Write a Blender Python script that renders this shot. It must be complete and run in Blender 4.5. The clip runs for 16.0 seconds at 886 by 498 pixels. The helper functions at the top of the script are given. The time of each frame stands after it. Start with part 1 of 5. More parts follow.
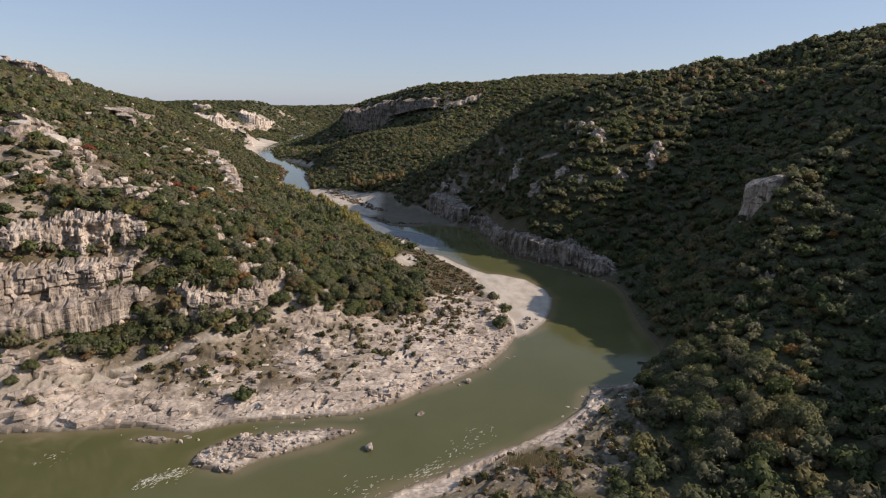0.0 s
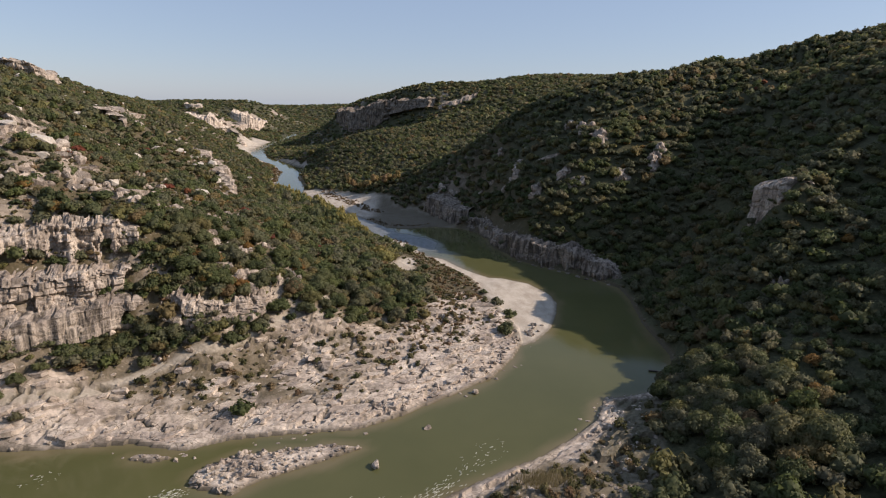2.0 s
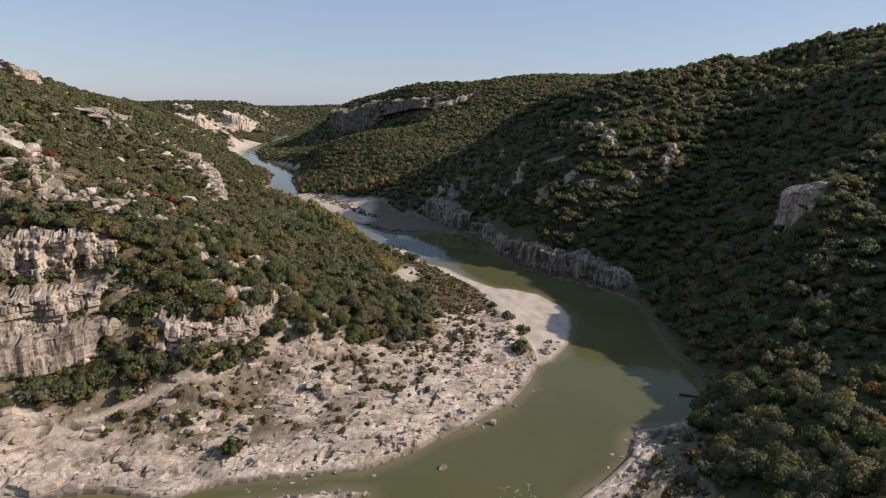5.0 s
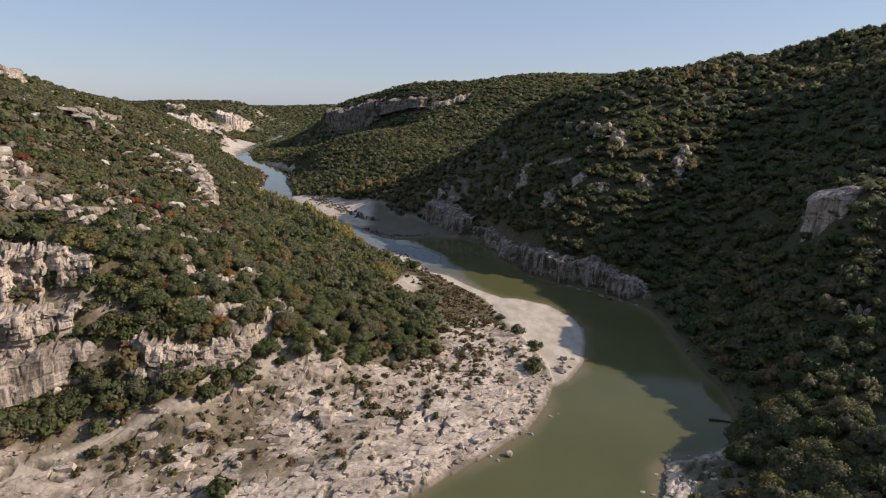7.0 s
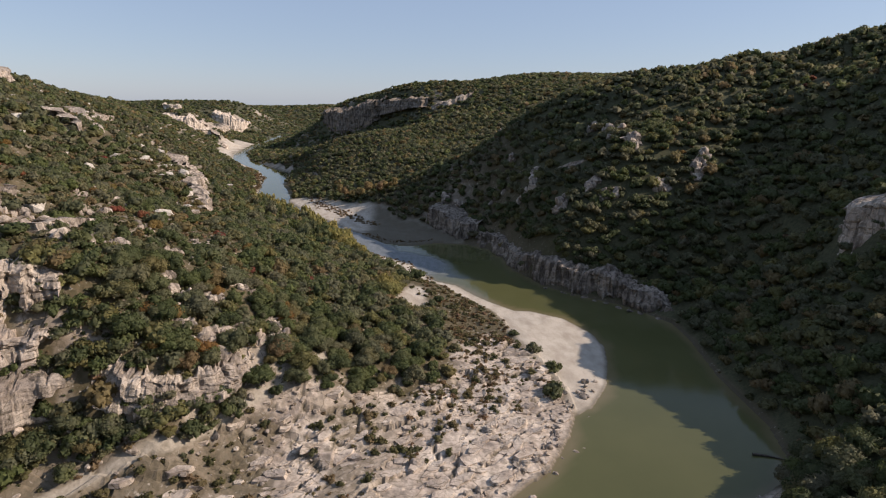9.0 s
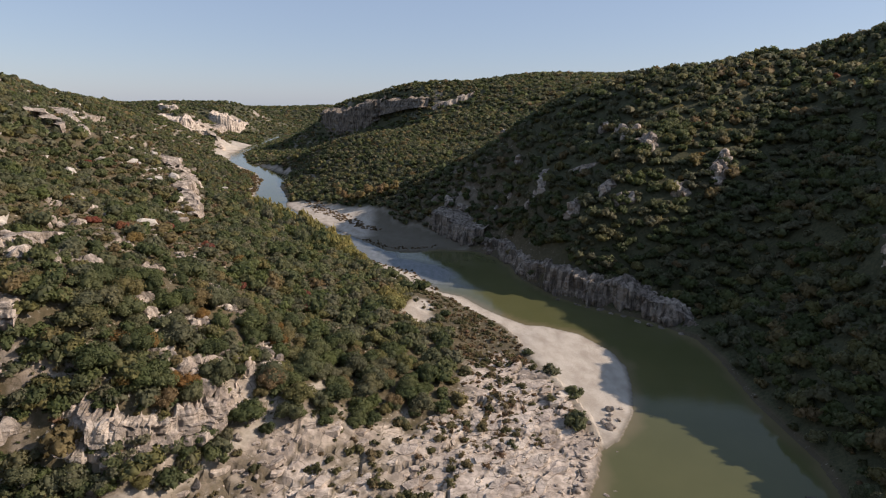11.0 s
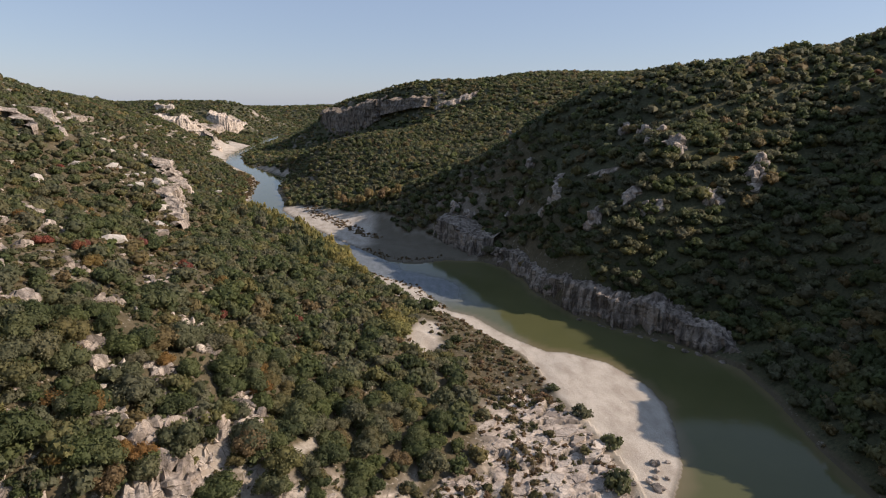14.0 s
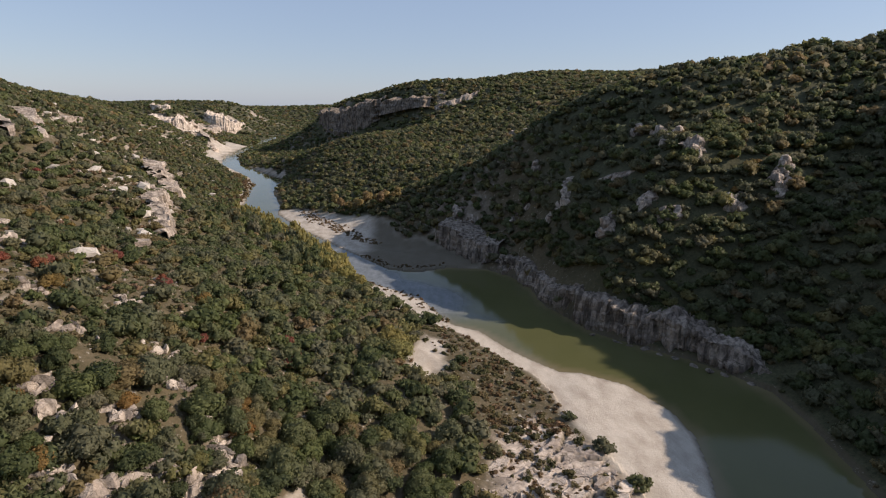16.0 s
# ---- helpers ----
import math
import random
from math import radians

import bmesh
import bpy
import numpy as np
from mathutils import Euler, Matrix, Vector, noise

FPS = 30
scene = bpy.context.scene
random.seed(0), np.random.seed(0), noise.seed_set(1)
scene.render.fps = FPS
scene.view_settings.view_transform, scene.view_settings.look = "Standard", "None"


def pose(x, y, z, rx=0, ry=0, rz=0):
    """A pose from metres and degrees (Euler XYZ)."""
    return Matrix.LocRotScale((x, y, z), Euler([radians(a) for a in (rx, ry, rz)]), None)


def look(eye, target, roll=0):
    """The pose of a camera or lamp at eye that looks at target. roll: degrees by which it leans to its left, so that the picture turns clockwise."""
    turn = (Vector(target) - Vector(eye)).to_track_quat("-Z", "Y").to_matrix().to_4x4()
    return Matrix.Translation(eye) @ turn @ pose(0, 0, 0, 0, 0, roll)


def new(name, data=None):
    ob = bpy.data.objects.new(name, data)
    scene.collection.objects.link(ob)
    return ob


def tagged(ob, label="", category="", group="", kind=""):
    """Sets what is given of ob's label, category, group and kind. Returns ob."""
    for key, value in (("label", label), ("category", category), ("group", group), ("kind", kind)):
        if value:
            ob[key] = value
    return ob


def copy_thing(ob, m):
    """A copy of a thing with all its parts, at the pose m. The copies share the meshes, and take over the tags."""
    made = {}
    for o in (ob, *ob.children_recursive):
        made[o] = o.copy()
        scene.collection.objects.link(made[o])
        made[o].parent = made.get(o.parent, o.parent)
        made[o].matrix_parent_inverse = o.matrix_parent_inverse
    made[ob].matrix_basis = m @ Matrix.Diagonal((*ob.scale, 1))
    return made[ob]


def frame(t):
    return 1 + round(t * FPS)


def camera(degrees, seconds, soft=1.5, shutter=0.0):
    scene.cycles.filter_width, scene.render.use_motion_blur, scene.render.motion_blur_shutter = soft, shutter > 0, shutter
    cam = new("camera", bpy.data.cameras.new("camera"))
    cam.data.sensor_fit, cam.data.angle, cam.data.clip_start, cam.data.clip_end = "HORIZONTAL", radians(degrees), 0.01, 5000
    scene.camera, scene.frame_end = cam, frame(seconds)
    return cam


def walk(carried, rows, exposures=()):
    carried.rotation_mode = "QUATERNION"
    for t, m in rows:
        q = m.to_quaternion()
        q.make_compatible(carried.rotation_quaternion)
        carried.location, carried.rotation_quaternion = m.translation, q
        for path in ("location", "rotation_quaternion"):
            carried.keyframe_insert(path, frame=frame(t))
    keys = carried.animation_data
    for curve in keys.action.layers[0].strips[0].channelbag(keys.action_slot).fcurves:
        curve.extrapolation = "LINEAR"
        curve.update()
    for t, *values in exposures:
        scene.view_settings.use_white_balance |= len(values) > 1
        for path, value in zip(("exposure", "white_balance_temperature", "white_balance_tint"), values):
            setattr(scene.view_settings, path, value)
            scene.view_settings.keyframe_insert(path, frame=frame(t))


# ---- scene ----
cam = camera(76.1, 16.0, 1.1)
PATH = [
    (0, (1.773, -0.81, 65.445), (1.725, 1.129, 64.955), 1.0),
    (0.5, (0.89, 0.365, 65.482), (0.851, 2.303, 64.991), 1.0),
    (1, (0.049, 1.624, 65.538), (0.018, 3.562, 65.048), 1.0),
    (1.5, (-0.746, 3.014, 65.562), (-0.771, 4.952, 65.07), 1.0),
    (2, (-1.546, 4.567, 65.539), (-1.568, 6.506, 65.048), 1.1),
    (2.5, (-2.343, 6.339, 65.5), (-2.36, 8.278, 65.009), 1.0),
    (3, (-3.101, 8.335, 65.44), (-3.117, 10.274, 64.95), 1.0),
    (3.5, (-3.837, 10.491, 65.389), (-3.85, 12.43, 64.899), 1.0),
    (4, (-4.591, 12.874, 65.346), (-4.599, 14.813, 64.857), 1.0),
    (6.5, (-8.411, 26.382, 65.238), (-8.392, 28.321, 64.75), 1.0),
    (7, (-9.095, 29.471, 65.217), (-9.074, 31.41, 64.728), 1.0),
    (7.5, (-9.716, 32.556, 65.201), (-9.694, 34.495, 64.712), 0.9),
    (8, (-10.335, 35.796, 65.194), (-10.314, 37.735, 64.705), 1.0),
    (8.5, (-11.087, 39.061, 65.156), (-11.064, 41.0, 64.667), 1.0),
    (9, (-11.803, 42.511, 65.114), (-11.778, 44.45, 64.625), 1.0),
    (11.5, (-14.581, 58.979, 64.928), (-14.552, 60.918, 64.44), 0.9),
    (12, (-15.085, 62.319, 64.928), (-15.056, 64.258, 64.44), 0.9),
    (12.5, (-15.5, 65.617, 64.917), (-15.471, 67.556, 64.428), 0.9),
    (13, (-15.879, 69.011, 64.896), (-15.85, 70.949, 64.406), 0.9),
    (13.5, (-16.191, 72.263, 64.833), (-16.164, 74.202, 64.343), 0.9),
    (14, (-16.491, 75.533, 64.758), (-16.464, 77.472, 64.269), 0.9),
    (14.5, (-16.791, 78.67, 64.691), (-16.763, 80.609, 64.202), 0.9),
    (15, (-17.113, 81.787, 64.643), (-17.084, 83.726, 64.154), 0.9),
    (15.5, (-17.41, 84.847, 64.582), (-17.38, 86.786, 64.093), 0.9),
    (16, (-17.644, 88.062, 64.538), (-17.614, 90.001, 64.05), 0.9),
]
walk(cam, [(t, look(e, g, r)) for t, e, g, r in PATH], [(0, 0.14, 6500, 17), (16, 0.14, 6500, 17)])

# ---- light ----
SUN_ELEV, SUN_AZ = 30.8, 89.0  # degrees above the horizon; clockwise from +y
world = bpy.data.worlds.new("sky")
scene.world = world
world.use_nodes = True
wn = world.node_tree
sky = wn.nodes.new("ShaderNodeTexSky")
sky.sky_type, sky.sun_disc = "NISHITA", False
sky.sun_elevation, sky.sun_rotation = radians(SUN_ELEV), radians(SUN_AZ)
sky.air_density, sky.dust_density, sky.ozone_density, sky.altitude = 1.0, 0.5, 1.5, 150
haze = wn.nodes.new("ShaderNodeMix")  # thin haze over the clear sky
haze.data_type = "RGBA"
haze.inputs[0].default_value = 0.6
haze.inputs[7].default_value = (2.85, 3.75, 5.1, 1)
wn.links.new(sky.outputs[0], haze.inputs[6])
wn.links.new(haze.outputs[2], wn.nodes["Background"].inputs[0])
wn.nodes["Background"].inputs[1].default_value = 0.111
sun = new("sun", bpy.data.lights.new("sun", "SUN"))
sun.data.energy, sun.data.angle, sun.data.color = 4.9, radians(0.5), (1.0, 0.88, 0.73)
sd = Vector((math.sin(radians(SUN_AZ)) * math.cos(radians(SUN_ELEV)),
             math.cos(radians(SUN_AZ)) * math.cos(radians(SUN_ELEV)), math.sin(radians(SUN_ELEV))))
sun.matrix_world = look(sd * 400, (0, 0, 0))


# ---- arithmetic ----
def hash2(ix, iy, seed=0):
    h = (ix.astype(np.int64) * 374761393 + iy.astype(np.int64) * 668265263 + seed * 1442695041) & 0xFFFFFFFF
    h = ((h ^ (h >> 13)) * 1274126177) & 0xFFFFFFFF
    return ((h ^ (h >> 16)) & 0xFFFFFF) / float(0xFFFFFF)


def vnoise(x, y, seed=0):
    """Smooth noise of plan coordinates, -1 to 1."""
    ix, iy = np.floor(x), np.floor(y)
    fx, fy = x - ix, y - iy
    fx, fy = fx * fx * (3 - 2 * fx), fy * fy * (3 - 2 * fy)
    a, b = hash2(ix, iy, seed), hash2(ix + 1, iy, seed)
    c, d = hash2(ix, iy + 1, seed), hash2(ix + 1, iy + 1, seed)
    return 2 * ((a * (1 - fx) + b * fx) * (1 - fy) + (c * (1 - fx) + d * fx) * fy) - 1


def fbm(x, y, octaves=4, seed=0):
    total, amp = 0.0, 1.0
    for k in range(octaves):
        total = total + amp * vnoise(x * 2 ** k + 17.3 * k, y * 2 ** k - 9.1 * k, seed + k)
        amp *= 0.5
    return total


def cells(x, y, seed=0):
    """For each place the nearest of jittered cell centres: that cell's random number, and how far inside its edge the place is."""
    ix, iy = np.floor(x), np.floor(y)
    best, second, pick = np.full(np.shape(x), 9.0), np.full(np.shape(x), 9.0), np.zeros(np.shape(x))
    for dx in (-1, 0, 1):
        for dy in (-1, 0, 1):
            jx, jy = ix + dx, iy + dy
            d = np.hypot(jx + hash2(jx, jy, seed) - x, jy + hash2(jx, jy, seed + 7) - y)
            nearer = d < best
            second = np.where(nearer, best, np.minimum(second, d))
            pick = np.where(nearer, hash2(jx, jy, seed + 13), pick)
            best = np.where(nearer, d, best)
    return pick, second - best


def blocks(x, y, seed=0):
    """Courses of upright blocks of uneven width: each place's block number, and how far inside its edge the place is."""
    iy = np.floor(y)
    wide = 0.6 + 0.8 * hash2(iy, 0 * iy, seed)
    u = x * wide + 9 * hash2(iy, 0 * iy + 1, seed)
    ix = np.floor(u + 0.3 * vnoise(u * 0.7, y * 0.0 + iy, seed + 5))
    fu = u + 0.3 * vnoise(u * 0.7, y * 0.0 + iy, seed + 5) - ix
    fy = y - iy
    return hash2(ix, iy, seed + 13), np.minimum(np.minimum(fu, 1 - fu), np.minimum(fy, 1 - fy) * 0.7)


def smooth(v, a, b):
    t = np.clip((v - a) / (b - a), 0, 1)
    return t * t * (3 - 2 * t)


def away(x, y, line):
    """Distance of places from a polyline."""
    best = np.full(np.shape(x), 1e9)
    for (ax, ay), (bx, by) in zip(line, line[1:]):
        dx, dy = bx - ax, by - ay
        t = np.clip(((x - ax) * dx + (y - ay) * dy) / (dx * dx + dy * dy + 1e-9), 0, 1)
        best = np.minimum(best, np.hypot(x - ax - t * dx, y - ay - t * dy))
    return best


def inside(x, y, ring):
    odd = np.zeros(np.shape(x), bool)
    for (ax, ay), (bx, by) in zip(ring, ring[1:] + ring[:1]):
        if ay != by:
            odd ^= ((ay > y) != (by > y)) & (x < (bx - ax) * (y - ay) / (by - ay) + ax)
    return odd


def along(line, step):
    """A polyline's points at even steps."""
    pts = np.array(line, float)
    d = np.r_[0, np.cumsum(np.hypot(*np.diff(pts[:, :2], axis=0).T))]
    s = np.linspace(0, d[-1], max(2, int(round(d[-1] / step)) + 1))
    return np.stack([np.interp(s, d, pts[:, k]) for k in range(pts.shape[1])], 1)


# ---- materials ----
def material(name, rough=0.9):
    m = bpy.data.materials.new(name)
    m.use_nodes = True
    bsdf = m.node_tree.nodes["Principled BSDF"]
    bsdf.inputs["Roughness"].default_value = rough
    bsdf.inputs["Specular IOR Level"].default_value = 0.2
    return m, m.node_tree, bsdf


def node(nt, kind, **sets):
    n = nt.nodes.new(kind)
    for k, v in sets.items():
        if k in n.inputs:
            n.inputs[k].default_value = v
    return n


def ramp(nt, source, stops):
    r = nt.nodes.new("ShaderNodeValToRGB")
    while len(r.color_ramp.elements) < len(stops):
        r.color_ramp.elements.new(0.5)
    for e, (p, c) in zip(r.color_ramp.elements, stops):
        e.position, e.color = p, (*c, 1) if len(c) == 3 else c
    nt.links.new(source, r.inputs[0])
    return r.outputs[0]


def grey(v):
    return (v, v, v)


def mix(nt, fac, a, b, blend="MIX"):
    m = nt.nodes.new("ShaderNodeMix")
    m.data_type, m.blend_type = "RGBA", blend
    for sock, v in ((m.inputs[0], fac), (m.inputs[6], a), (m.inputs[7], b)):
        if isinstance(v, bpy.types.NodeSocket):
            nt.links.new(v, sock)
        elif isinstance(v, (int, float)):
            sock.default_value = v
        else:
            sock.default_value = (*v, 1)
    return m.outputs[2]


def noise_tex(nt, scale, detail=6, rough=0.6, stretch=None):
    geo = nt.nodes.new("ShaderNodeNewGeometry")
    src = geo.outputs["Position"]
    if stretch:
        mp = nt.nodes.new("ShaderNodeMapping")
        mp.inputs["Scale"].default_value = stretch
        nt.links.new(src, mp.inputs[0])
        src = mp.outputs[0]
    n = node(nt, "ShaderNodeTexNoise", Scale=scale, Detail=detail, Roughness=rough)
    nt.links.new(src, n.inputs["Vector"])
    return n.outputs[0]


def bump(nt, bsdf, height, strength=0.5, distance=0.3):
    b = node(nt, "ShaderNodeBump", Strength=strength, Distance=distance)
    nt.links.new(height, b.inputs["Height"])
    nt.links.new(b.outputs[0], bsdf.inputs["Normal"])


def attribute(nt, name):
    a = nt.nodes.new("ShaderNodeAttribute")
    a.attribute_name = name
    return a


def cracks(nt, scale, wide, stretch=(1, 1, 1)):
    """Joints between blocks: 1 in the joint, 0 on the block, the net bent by noise."""
    geo = nt.nodes.new("ShaderNodeNewGeometry")
    bend = node(nt, "ShaderNodeTexNoise", Scale=0.5, Detail=3)
    nt.links.new(geo.outputs["Position"], bend.inputs["Vector"])
    add = nt.nodes.new("ShaderNodeVectorMath")
    add.operation = "MULTIPLY_ADD"
    add.inputs[1].default_value = (1.6, 1.6, 1.6)
    nt.links.new(bend.outputs["Color"], add.inputs[0])
    nt.links.new(geo.outputs["Position"], add.inputs[2])
    mp = nt.nodes.new("ShaderNodeMapping")
    mp.inputs["Scale"].default_value = stretch
    mp.inputs["Rotation"].default_value = (0, 0, radians(-30))
    nt.links.new(add.outputs[0], mp.inputs[0])
    v = node(nt, "ShaderNodeTexVoronoi", Scale=scale)
    v.feature = "DISTANCE_TO_EDGE"
    nt.links.new(mp.outputs[0], v.inputs["Vector"])
    return ramp(nt, v.outputs["Distance"], [(0.0, grey(1)), (wide, grey(0))])


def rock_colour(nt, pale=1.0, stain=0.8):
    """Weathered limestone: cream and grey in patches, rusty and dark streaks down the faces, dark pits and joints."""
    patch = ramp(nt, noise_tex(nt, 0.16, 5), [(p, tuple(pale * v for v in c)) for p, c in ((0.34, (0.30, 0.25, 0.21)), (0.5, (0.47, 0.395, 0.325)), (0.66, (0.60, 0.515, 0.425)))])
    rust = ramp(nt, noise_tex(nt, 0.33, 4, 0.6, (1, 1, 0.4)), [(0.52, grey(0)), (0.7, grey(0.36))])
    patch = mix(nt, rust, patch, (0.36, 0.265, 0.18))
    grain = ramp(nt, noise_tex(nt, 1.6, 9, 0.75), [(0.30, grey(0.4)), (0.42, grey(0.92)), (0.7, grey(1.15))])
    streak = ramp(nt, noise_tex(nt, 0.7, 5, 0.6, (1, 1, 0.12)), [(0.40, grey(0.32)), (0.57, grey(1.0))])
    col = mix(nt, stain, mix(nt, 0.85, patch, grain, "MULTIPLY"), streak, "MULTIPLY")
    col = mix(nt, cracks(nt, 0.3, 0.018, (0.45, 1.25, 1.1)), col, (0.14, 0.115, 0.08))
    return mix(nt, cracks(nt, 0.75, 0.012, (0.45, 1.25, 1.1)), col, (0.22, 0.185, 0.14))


def rock_material(name, pale=1.0, stain=0.8):
    m, nt, bsdf = material(name, 0.92)
    nt.links.new(rock_colour(nt, pale, stain), bsdf.inputs["Base Color"])
    bump(nt, bsdf, noise_tex(nt, 1.1, 9, 0.68), 0.9, 0.5)
    return m


LIMESTONE = rock_material("limestone")
# limestone copy with shade put into its colour, water stains at full strength
SHADED_ROCK = rock_material("shaded_limestone", 0.5, 1.0)
PALE_ROCK = rock_material("cream_limestone", 1.25, 0.45)
RIVER_WALL = rock_material("streaked_limestone", 0.66, 1.0)
SHELF_ROCK = rock_material("shelf_limestone", 1.14, 0.35)
STAINED_ROCK = rock_material("stained_limestone", 0.8, 1.0)


def ground_material():
    """Bare limestone, gravel, and thin soil with dry grass and low scrub, told apart by what the land is there."""
    m, nt, bsdf = material("ground", 0.95)
    soil = ramp(nt, noise_tex(nt, 0.35, 8, 0.7), [(0.3, (0.060, 0.048, 0.027)), (0.5, (0.105, 0.082, 0.048)), (0.68, (0.175, 0.138, 0.09))])
    tufts = ramp(nt, noise_tex(nt, 1.3, 6, 0.7), [(0.4, (0.052, 0.05, 0.024)), (0.62, (0.135, 0.105, 0.062))])
    soil = mix(nt, 0.5, soil, tufts)
    stones = ramp(nt, noise_tex(nt, 0.9, 7, 0.65), [(0.60, grey(0)), (0.66, grey(1))])
    soil = mix(nt, stones, soil, (0.36, 0.32, 0.265))
    gravel = ramp(nt, noise_tex(nt, 0.25, 6, 0.6, (1, 0.5, 1)), [(0.35, (0.36, 0.31, 0.25)), (0.6, (0.50, 0.445, 0.37))])
    speck = ramp(nt, noise_tex(nt, 5.0, 4, 0.7), [(0.35, grey(0.72)), (0.6, grey(1.1))])
    gravel = mix(nt, 0.8, gravel, speck, "MULTIPLY")
    litter = ramp(nt, noise_tex(nt, 1.1, 6, 0.7), [(0.35, (0.040, 0.043, 0.022)), (0.65, (0.095, 0.092, 0.050))])
    soil = mix(nt, attribute(nt, "wooded").outputs["Fac"], soil, litter)
    col = mix(nt, attribute(nt, "rock").outputs["Fac"], soil, rock_colour(nt, 1.12, 0.6))
    col = mix(nt, attribute(nt, "gravel").outputs["Fac"], col, gravel)
    col = mix(nt, attribute(nt, "trodden").outputs["Fac"], col, ramp(nt, noise_tex(nt, 1.5, 5), [(0.3, (0.27, 0.235, 0.185)), (0.7, (0.42, 0.37, 0.30))]))
    col = mix(nt, attribute(nt, "joint").outputs["Fac"], col, ramp(nt, noise_tex(nt, 2.0, 5), [(0.35, (0.05, 0.042, 0.028)), (0.65, (0.16, 0.13, 0.085))]))
    # wet bed and waterline, plus shade painted on the upper gravel
    damp_shade = attribute(nt, "damp_shade").outputs["Fac"]
    col = mix(nt, damp_shade, col, (0.10, 0.085, 0.058))
    nt.links.new(col, bsdf.inputs["Base Color"])
    bump(nt, bsdf, noise_tex(nt, 1.5, 9, 0.7), 0.6, 0.25)
    return m


def water_material():
    """Murky green water, browner over the shallows, rippled more in the riffle up the bend."""
    m, nt, bsdf = material("river_water", 0.1)
    col = ramp(nt, noise_tex(nt, 0.03, 4, 0.6), [(0.3, (0.080, 0.083, 0.034)), (0.7, (0.101, 0.101, 0.043))])
    col = mix(nt, attribute(nt, "deep").outputs["Fac"], (0.155, 0.13, 0.072), col)
    rif = attribute(nt, "riffle").outputs["Fac"]
    col = mix(nt, rif, col, ramp(nt, noise_tex(nt, 0.5, 5, 0.65, (1, 0.4, 1)), [(0.3, (0.10, 0.115, 0.12)), (0.7, (0.21, 0.225, 0.235))]))
    nt.links.new(col, bsdf.inputs["Base Color"])
    bsdf.inputs["Specular IOR Level"].default_value = 0.3
    bsdf.inputs["IOR"].default_value = 1.33
    nt.links.new(ramp(nt, rif, [(0.0, grey(0.06)), (1.0, grey(0.40))]), bsdf.inputs["Roughness"])
    b = node(nt, "ShaderNodeBump", Distance=0.14)
    nt.links.new(ramp(nt, rif, [(0.0, grey(0.07)), (1.0, grey(0.9))]), b.inputs["Strength"])
    nt.links.new(noise_tex(nt, 0.9, 4, 0.55), b.inputs["Height"])
    nt.links.new(b.outputs[0], bsdf.inputs["Normal"])
    return m


def leaf_material(name, stops, rough=0.7):
    """Foliage: a colour of its own for each tree, mottled leaf by leaf."""
    m, nt, bsdf = material(name, rough)
    info = nt.nodes.new("ShaderNodeObjectInfo")
    tint = attribute(nt, "tint")
    add = nt.nodes.new("ShaderNodeMath")
    add.operation = "ADD"
    nt.links.new(info.outputs["Random"], add.inputs[0])
    nt.links.new(tint.outputs["Fac"], add.inputs[1])
    fr = nt.nodes.new("ShaderNodeMath")
    fr.operation = "FRACT"
    nt.links.new(add.outputs[0], fr.inputs[0])
    col = ramp(nt, fr.outputs[0], stops)
    isle = nt.nodes.new("ShaderNodeNewGeometry")
    mott = ramp(nt, isle.outputs["Random Per Island"], [(0.0, grey(0.82)), (1.0, grey(1.18))])
    col = mix(nt, 1.0, col, mott, "MULTIPLY")
    col = mix(nt, 1.0, col, ramp(nt, noise_tex(nt, 2.6, 4, 0.7), [(0.3, grey(0.70)), (0.7, grey(1.32))]), "MULTIPLY")
    nt.links.new(col, bsdf.inputs["Base Color"])
    bsdf.inputs["Specular IOR Level"].default_value = 0.3
    glow = nt.nodes.new("ShaderNodeBsdfTranslucent")
    nt.links.new(col, glow.inputs["Color"])
    both = nt.nodes.new("ShaderNodeMixShader")
    both.inputs[0].default_value = 0.48
    nt.links.new(bsdf.outputs[0], both.inputs[1])
    nt.links.new(glow.outputs[0], both.inputs[2])
    nt.links.new(both.outputs[0], nt.nodes["Material Output"].inputs["Surface"])
    return m


GROUND, WATER = ground_material(), water_material()
LEAF_OAK = leaf_material("oak_leaves", [(0.0, (0.082, 0.098, 0.042)), (0.2, (0.104, 0.126, 0.046)), (0.4, (0.150, 0.148, 0.088)), (0.58, (0.128, 0.150, 0.050)), (0.74, (0.172, 0.160, 0.098)), (0.9, (0.186, 0.176, 0.064)), (1.0, (0.226, 0.160, 0.082))])
LEAF_SCRUB = leaf_material("scrub_leaves", [(0.0, (0.080, 0.084, 0.036)), (0.35, (0.125, 0.118, 0.05)), (0.6, (0.16, 0.135, 0.062)), (0.85, (0.20, 0.15, 0.08)), (1.0, (0.24, 0.15, 0.09))])
LEAF_GOLD = leaf_material("golden_leaves", [(0.0, (0.26, 0.17, 0.05)), (0.5, (0.29, 0.16, 0.055)), (1.0, (0.23, 0.18, 0.06))])
LEAF_RUST = leaf_material("rusty_leaves", [(0.0, (0.13, 0.085, 0.045)), (0.5, (0.19, 0.12, 0.06)), (1.0, (0.16, 0.13, 0.065))])
LEAF_REED = leaf_material("russet_reeds", [(0.0, (0.24, 0.165, 0.095)), (0.5, (0.28, 0.20, 0.12)), (1.0, (0.19, 0.14, 0.07))])
LEAF_RED = leaf_material("red_leaves", [(0.0, (0.29, 0.085, 0.06)), (0.5, (0.28, 0.12, 0.06)), (1.0, (0.24, 0.085, 0.065))])
bark_m, bark_nt, bark_b = material("bark", 0.9)
